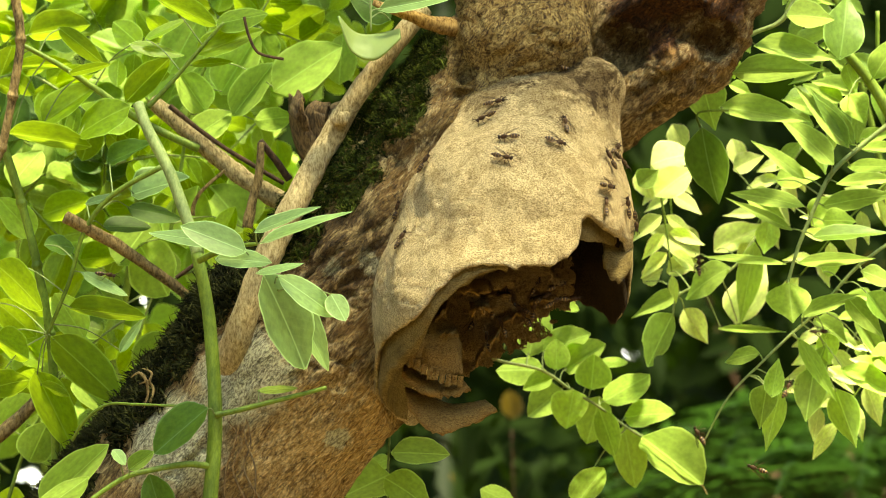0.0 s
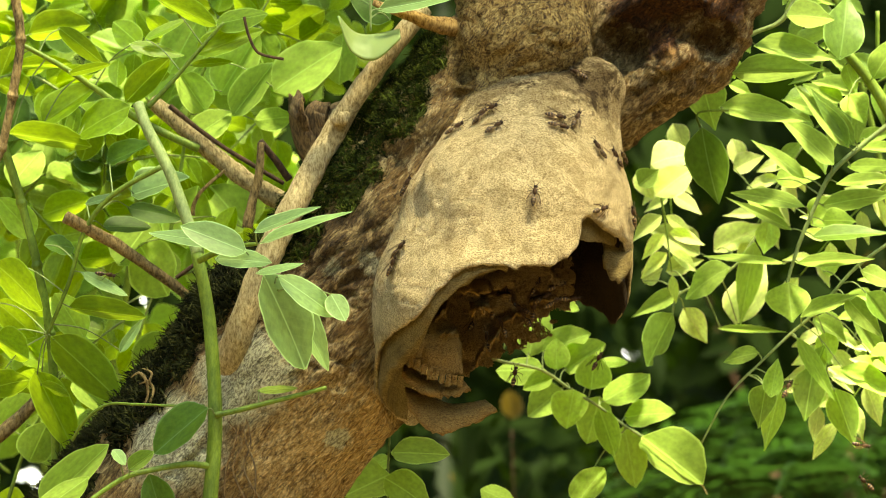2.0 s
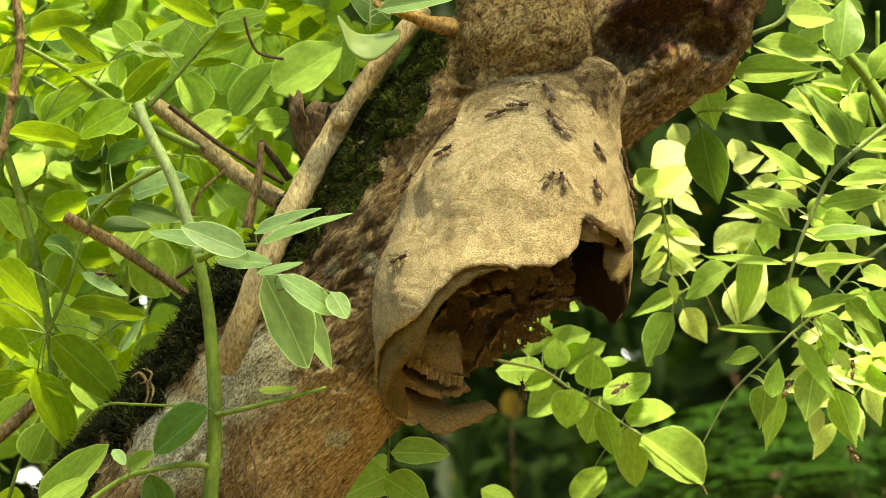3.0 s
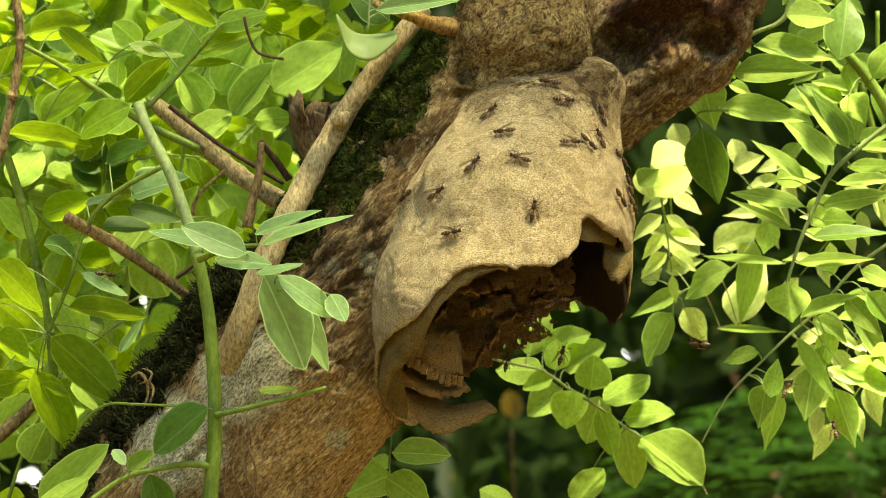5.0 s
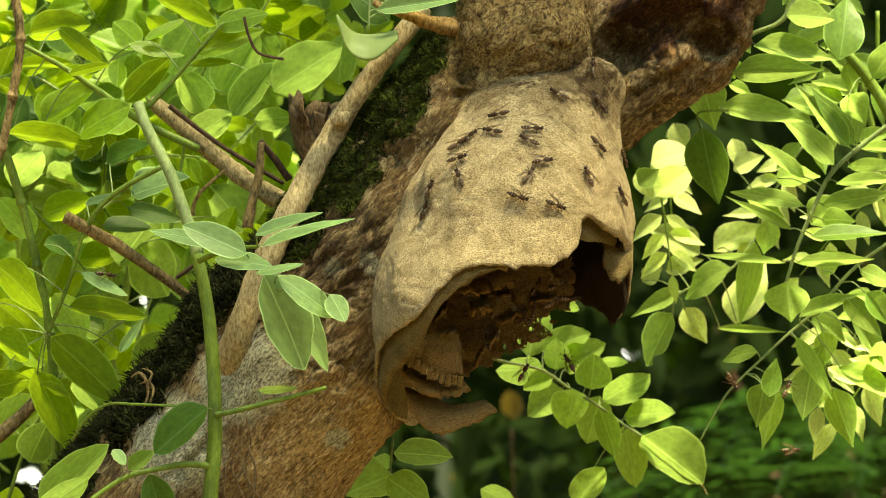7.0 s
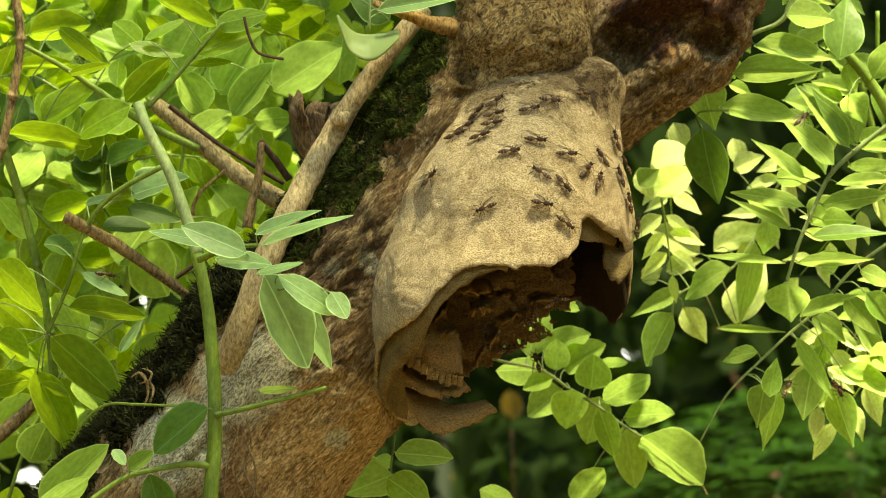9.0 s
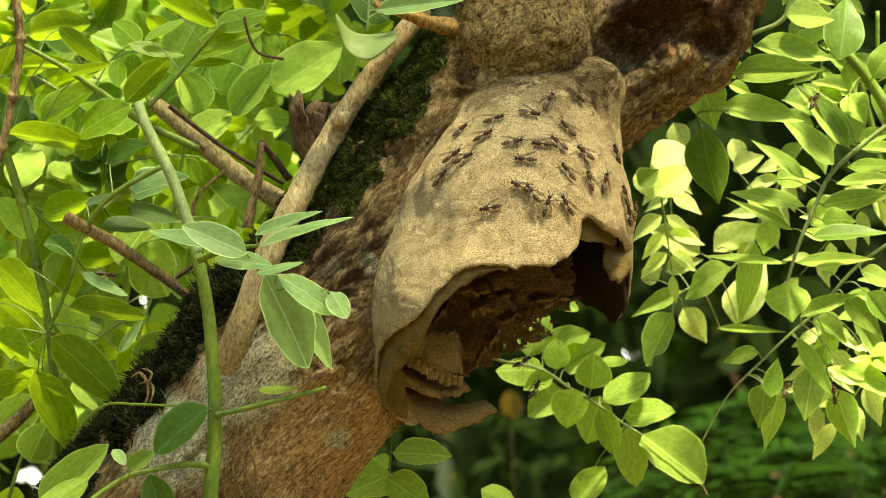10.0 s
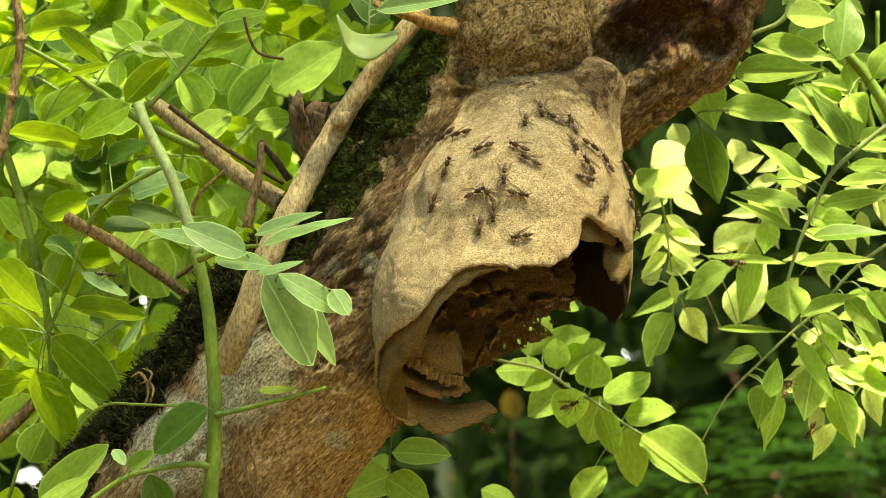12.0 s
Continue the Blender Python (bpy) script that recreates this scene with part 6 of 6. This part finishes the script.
    crawl([(0, 1140, 395, -60), (0.5, 1143, 405, -60), (1, 1135, 395, 60), (1.5, 705, 470, 60), (2, 700, 470, 60), (2.5, 1048, 335, 130), (3, 1052, 335, 100), (5, 1040, 258, -60), (5.5, 1015, 262, -40), (6, 1000, 318, 0), (6.5, 1040, 325, -10), (7, 935, 312, 60), (9, 955, 308, 140), (9.5, 985, 318, -40), (10, 918, 332, 150), (10.5, 865, 323, 170), (11, 850, 320, 180), (11.5, 850, 322, 190), (12, 845, 342, 20)])
    crawl([(0, 860, 520, 40), (0.5, 860, 520, 40), (1, 860, 520, 40), (1.5, 860, 520, 40), (2, 860, 520, 40), (2.5, 860, 520, 40), (3, 860, 520, 40), (5, 860, 520, 40), (5.5, 860, 520, 40), (6, 860, 520, 40), (6.5, 860, 520, 40), (7, 860, 520, 40), (9, 997, 330, -50), (9.5, 1010, 333, -20), (10, 940, 342, 120), (10.5, 958, 335, 90), (11, 945, 295, 150), (11.5, 892, 270, -40), (12, 893, 315, -90)])
    crawl([(0, 905, 512, 100), (0.5, 905, 512, 100), (1, 905, 512, 100), (1.5, 905, 512, 100), (2, 905, 512, 100), (2.5, 905, 512, 100), (3, 905, 512, 100), (5, 905, 512, 100), (5.5, 905, 512, 100), (6, 905, 512, 100), (6.5, 905, 512, 100), (7, 905, 512, 100), (9, 1143, 400, 90), (9.5, 1150, 405, 90), (10, 1132, 372, 40), (10.5, 1125, 340, 80), (11, 1130, 340, 90), (11.5, 1105, 345, 0), (12, 1132, 350, 70)])
    crawl([(0, 955, 508, 60), (0.5, 955, 508, 60), (1, 955, 508, 60), (1.5, 955, 508, 60), (2, 955, 508, 60), (2.5, 955, 508, 60), (3, 955, 508, 60), (5, 955, 508, 60), (5.5, 955, 508, 60), (6, 955, 508, 60), (6.5, 955, 508, 60), (7, 955, 508, 60), (9, 1057, 320, 60), (9.5, 1065, 315, 50), (10, 1040, 320, 90), (10.5, 1045, 345, 110), (11, 1040, 345, 100), (11.5, 1037, 320, 100), (12, 1035, 318, 0)])
    crawl([(0, 990, 512, 20), (0.5, 990, 512, 20), (1, 990, 512, 20), (1.5, 990, 512, 20), (2, 990, 512, 20), (2.5, 990, 512, 20), (3, 990, 512, 20), (5, 990, 512, 20), (5.5, 990, 512, 20), (6, 990, 512, 20), (6.5, 990, 512, 20), (7, 990, 512, 20), (9, 940, 195, 20), (9.5, 938, 195, 20), (10, 940, 205, -20), (10.5, 875, 183, 40), (11, 880, 182, 30), (11.5, 870, 190, 0), (12, 850, 405, -90)])
    crawl([(0, 835, 540, 120), (0.5, 835, 540, 120), (1, 835, 540, 120), (1.5, 835, 540, 120), (2, 835, 540, 120), (2.5, 835, 540, 120), (3, 835, 540, 120), (5, 835, 540, 120), (5.5, 835, 540, 120), (6, 835, 540, 120), (6.5, 835, 540, 120), (7, 835, 540, 120), (9, 1092, 312, 90), (9.5, 1100, 350, 150), (10, 1100, 345, 90), (10.5, 1090, 330, 170), (11, 1098, 350, 60), (11.5, 1045, 300, 170), (12, 1037, 290, 130)])
    crawl([(0, 880, 545, 80), (0.5, 880, 545, 80), (1, 880, 545, 80), (1.5, 880, 545, 80), (2, 880, 545, 80), (2.5, 880, 545, 80), (3, 880, 545, 80), (5, 880, 545, 80), (5.5, 880, 545, 80), (6, 880, 545, 80), (6.5, 880, 545, 80), (7, 880, 545, 80), (9, 880, 182, 50), (9.5, 885, 197, 20), (10, 878, 215, 30), (10.5, 880, 220, 180), (11, 895, 225, 0), (11.5, 905, 242, 150), (12, 915, 262, 150)])
    crawl([(0, 925, 540, 150), (0.5, 925, 540, 150), (1, 925, 540, 150), (1.5, 925, 540, 150), (2, 925, 540, 150), (2.5, 925, 540, 150), (3, 925, 540, 150), (5, 925, 540, 150), (5.5, 925, 540, 150), (6, 925, 540, 150), (6.5, 950, 345, 100), (7, 920, 350, -20), (9, 962, 360, -10), (9.5, 1003, 360, 120), (10, 1000, 362, 120), (10.5, 1015, 415, 110), (11, 1080, 357, 80), (11.5, 1065, 360, 70), (12, 1065, 360, 40)])
    crawl([(0, 965, 532, 30), (0.5, 965, 532, 30), (1, 965, 532, 30), (1.5, 965, 532, 30), (2, 965, 532, 30), (2.5, 965, 532, 30), (3, 965, 532, 30), (5, 965, 532, 30), (5.5, 770, 280, 0), (6, 820, 255, 0), (6.5, 815, 290, -60), (7, 815, 283, 0), (9, 810, 243, 0), (9.5, 813, 240, 90), (10, 805, 278, 30), (10.5, 803, 278, 150), (11, 815, 268, -80), (11.5, 790, 293, 190), (12, 795, 295, 70)])
    crawl([(0, 845, 570, 60), (0.5, 845, 570, 60), (1, 845, 570, 60), (1.5, 845, 570, 60), (2, 845, 570, 60), (2.5, 845, 570, 60), (3, 845, 570, 60), (5, 1015, 120, 0), (5.5, 1020, 120, 0), (6, 1020, 130, 0), (6.5, 1015, 118, 30), (7, 1050, 120, 90), (9, 1030, 170, 40), (9.5, 1015, 168, 190), (10, 1020, 175, -60), (10.5, 1013, 195, 80), (11, 1015, 215, 120), (11.5, 1015, 215, 130), (12, 1010, 220, 100)])
    crawl([(0, 895, 575, 110), (0.5, 895, 575, 110), (1, 895, 575, 110), (1.5, 895, 575, 110), (2, 895, 575, 110), (2.5, 895, 575, 110), (3, 895, 575, 110), (5, 1060, 205, 90), (5.5, 1065, 240, 90), (6, 1055, 252, 70), (6.5, 1060, 265, 90), (7, 1057, 262, -40), (9, 1060, 280, 120), (9.5, 1060, 283, 120), (10, 1030, 272, 150), (10.5, 1020, 265, 150), (11, 1025, 265, 140), (11.5, 1025, 265, 150), (12, 1015, 260, -90)], WASP)
    sway(SPRIG, [(0, 0, 0), (2, 0, 0), (2.5, 0.5, 1), (3.2, 0.5, 1), (5, 1.3, 1), (5.5, 1.1, 1), (6, 0.5, 0), (6.5, 4.0, 0), (7, 2.6, 0), (9, 1.3, 1), (9.5, 1.3, 0), (10, 2.0, 0), (10.5, 1.3, 0), (11, 1.8, 1), (11.5, 2.0, 1), (12, 2.2, 1)])
    sway(SPRIG_LOW, [(0, 0, 0), (2, 0, 0), (2.5, -1.5, 0), (3.2, -1.5, 0), (4.8, -2.5, 0), (5, 0.3, 0), (5.5, -1.5, 0), (6, -4.2, 1), (6.5, 0.5, 0), (7, 0.5, 0), (9, -1.5, 0), (9.5, -3.7, 1), (10, -1.5, 0), (10.5, -2.2, 0), (11, -4.5, 1), (11.5, -3.0, 0), (12, -3.8, 1)])
    sway(LOW_SHOOT, [(0, 0, 0), (1, 0.15, 0), (3, -0.3, 0), (5, 0.2, 1), (6.5, -0.2, 0), (9, 0.1, 0), (9.5, -0.4, -1), (11, -0.3, 0), (12, -0.5, -1)])
    sway(BOTTOM_SHOOT, [(0, 0, 0), (3, 0, 0), (5, 1, 0), (6.5, 2, 0), (9, 3, 1), (10.5, 1, 0), (12, 1, 0)])
    sway(RIGHT_MID, [(0, 0, 0), (1.5, 0.4, 1), (2.5, 0.0, 0), (5, 0.2, 0.5), (6, 0.5, 1), (6.5, 0.0, 0), (7, 0.6, 1), (9, 0.5, 1), (10.5, 0.2, 0), (12, 0.3, 0.5)])
    sway(RIGHT_LOW, [(0, 0, 0), (2, 0.2, 0), (5.5, 0.3, 0), (9, 0.4, 0.5), (12, 0.2, 0)])
    sway(TOP_LEAVES, [(0, -1, 0), (0.5, 1, 0), (1, -1, 0), (3, 0, 0), (5, 2, 0), (5.5, 2.5, 0), (6.5, 2, 0), (9, 0.5, 0), (10, 3, 0), (12, 1.5, 0)])


motions()
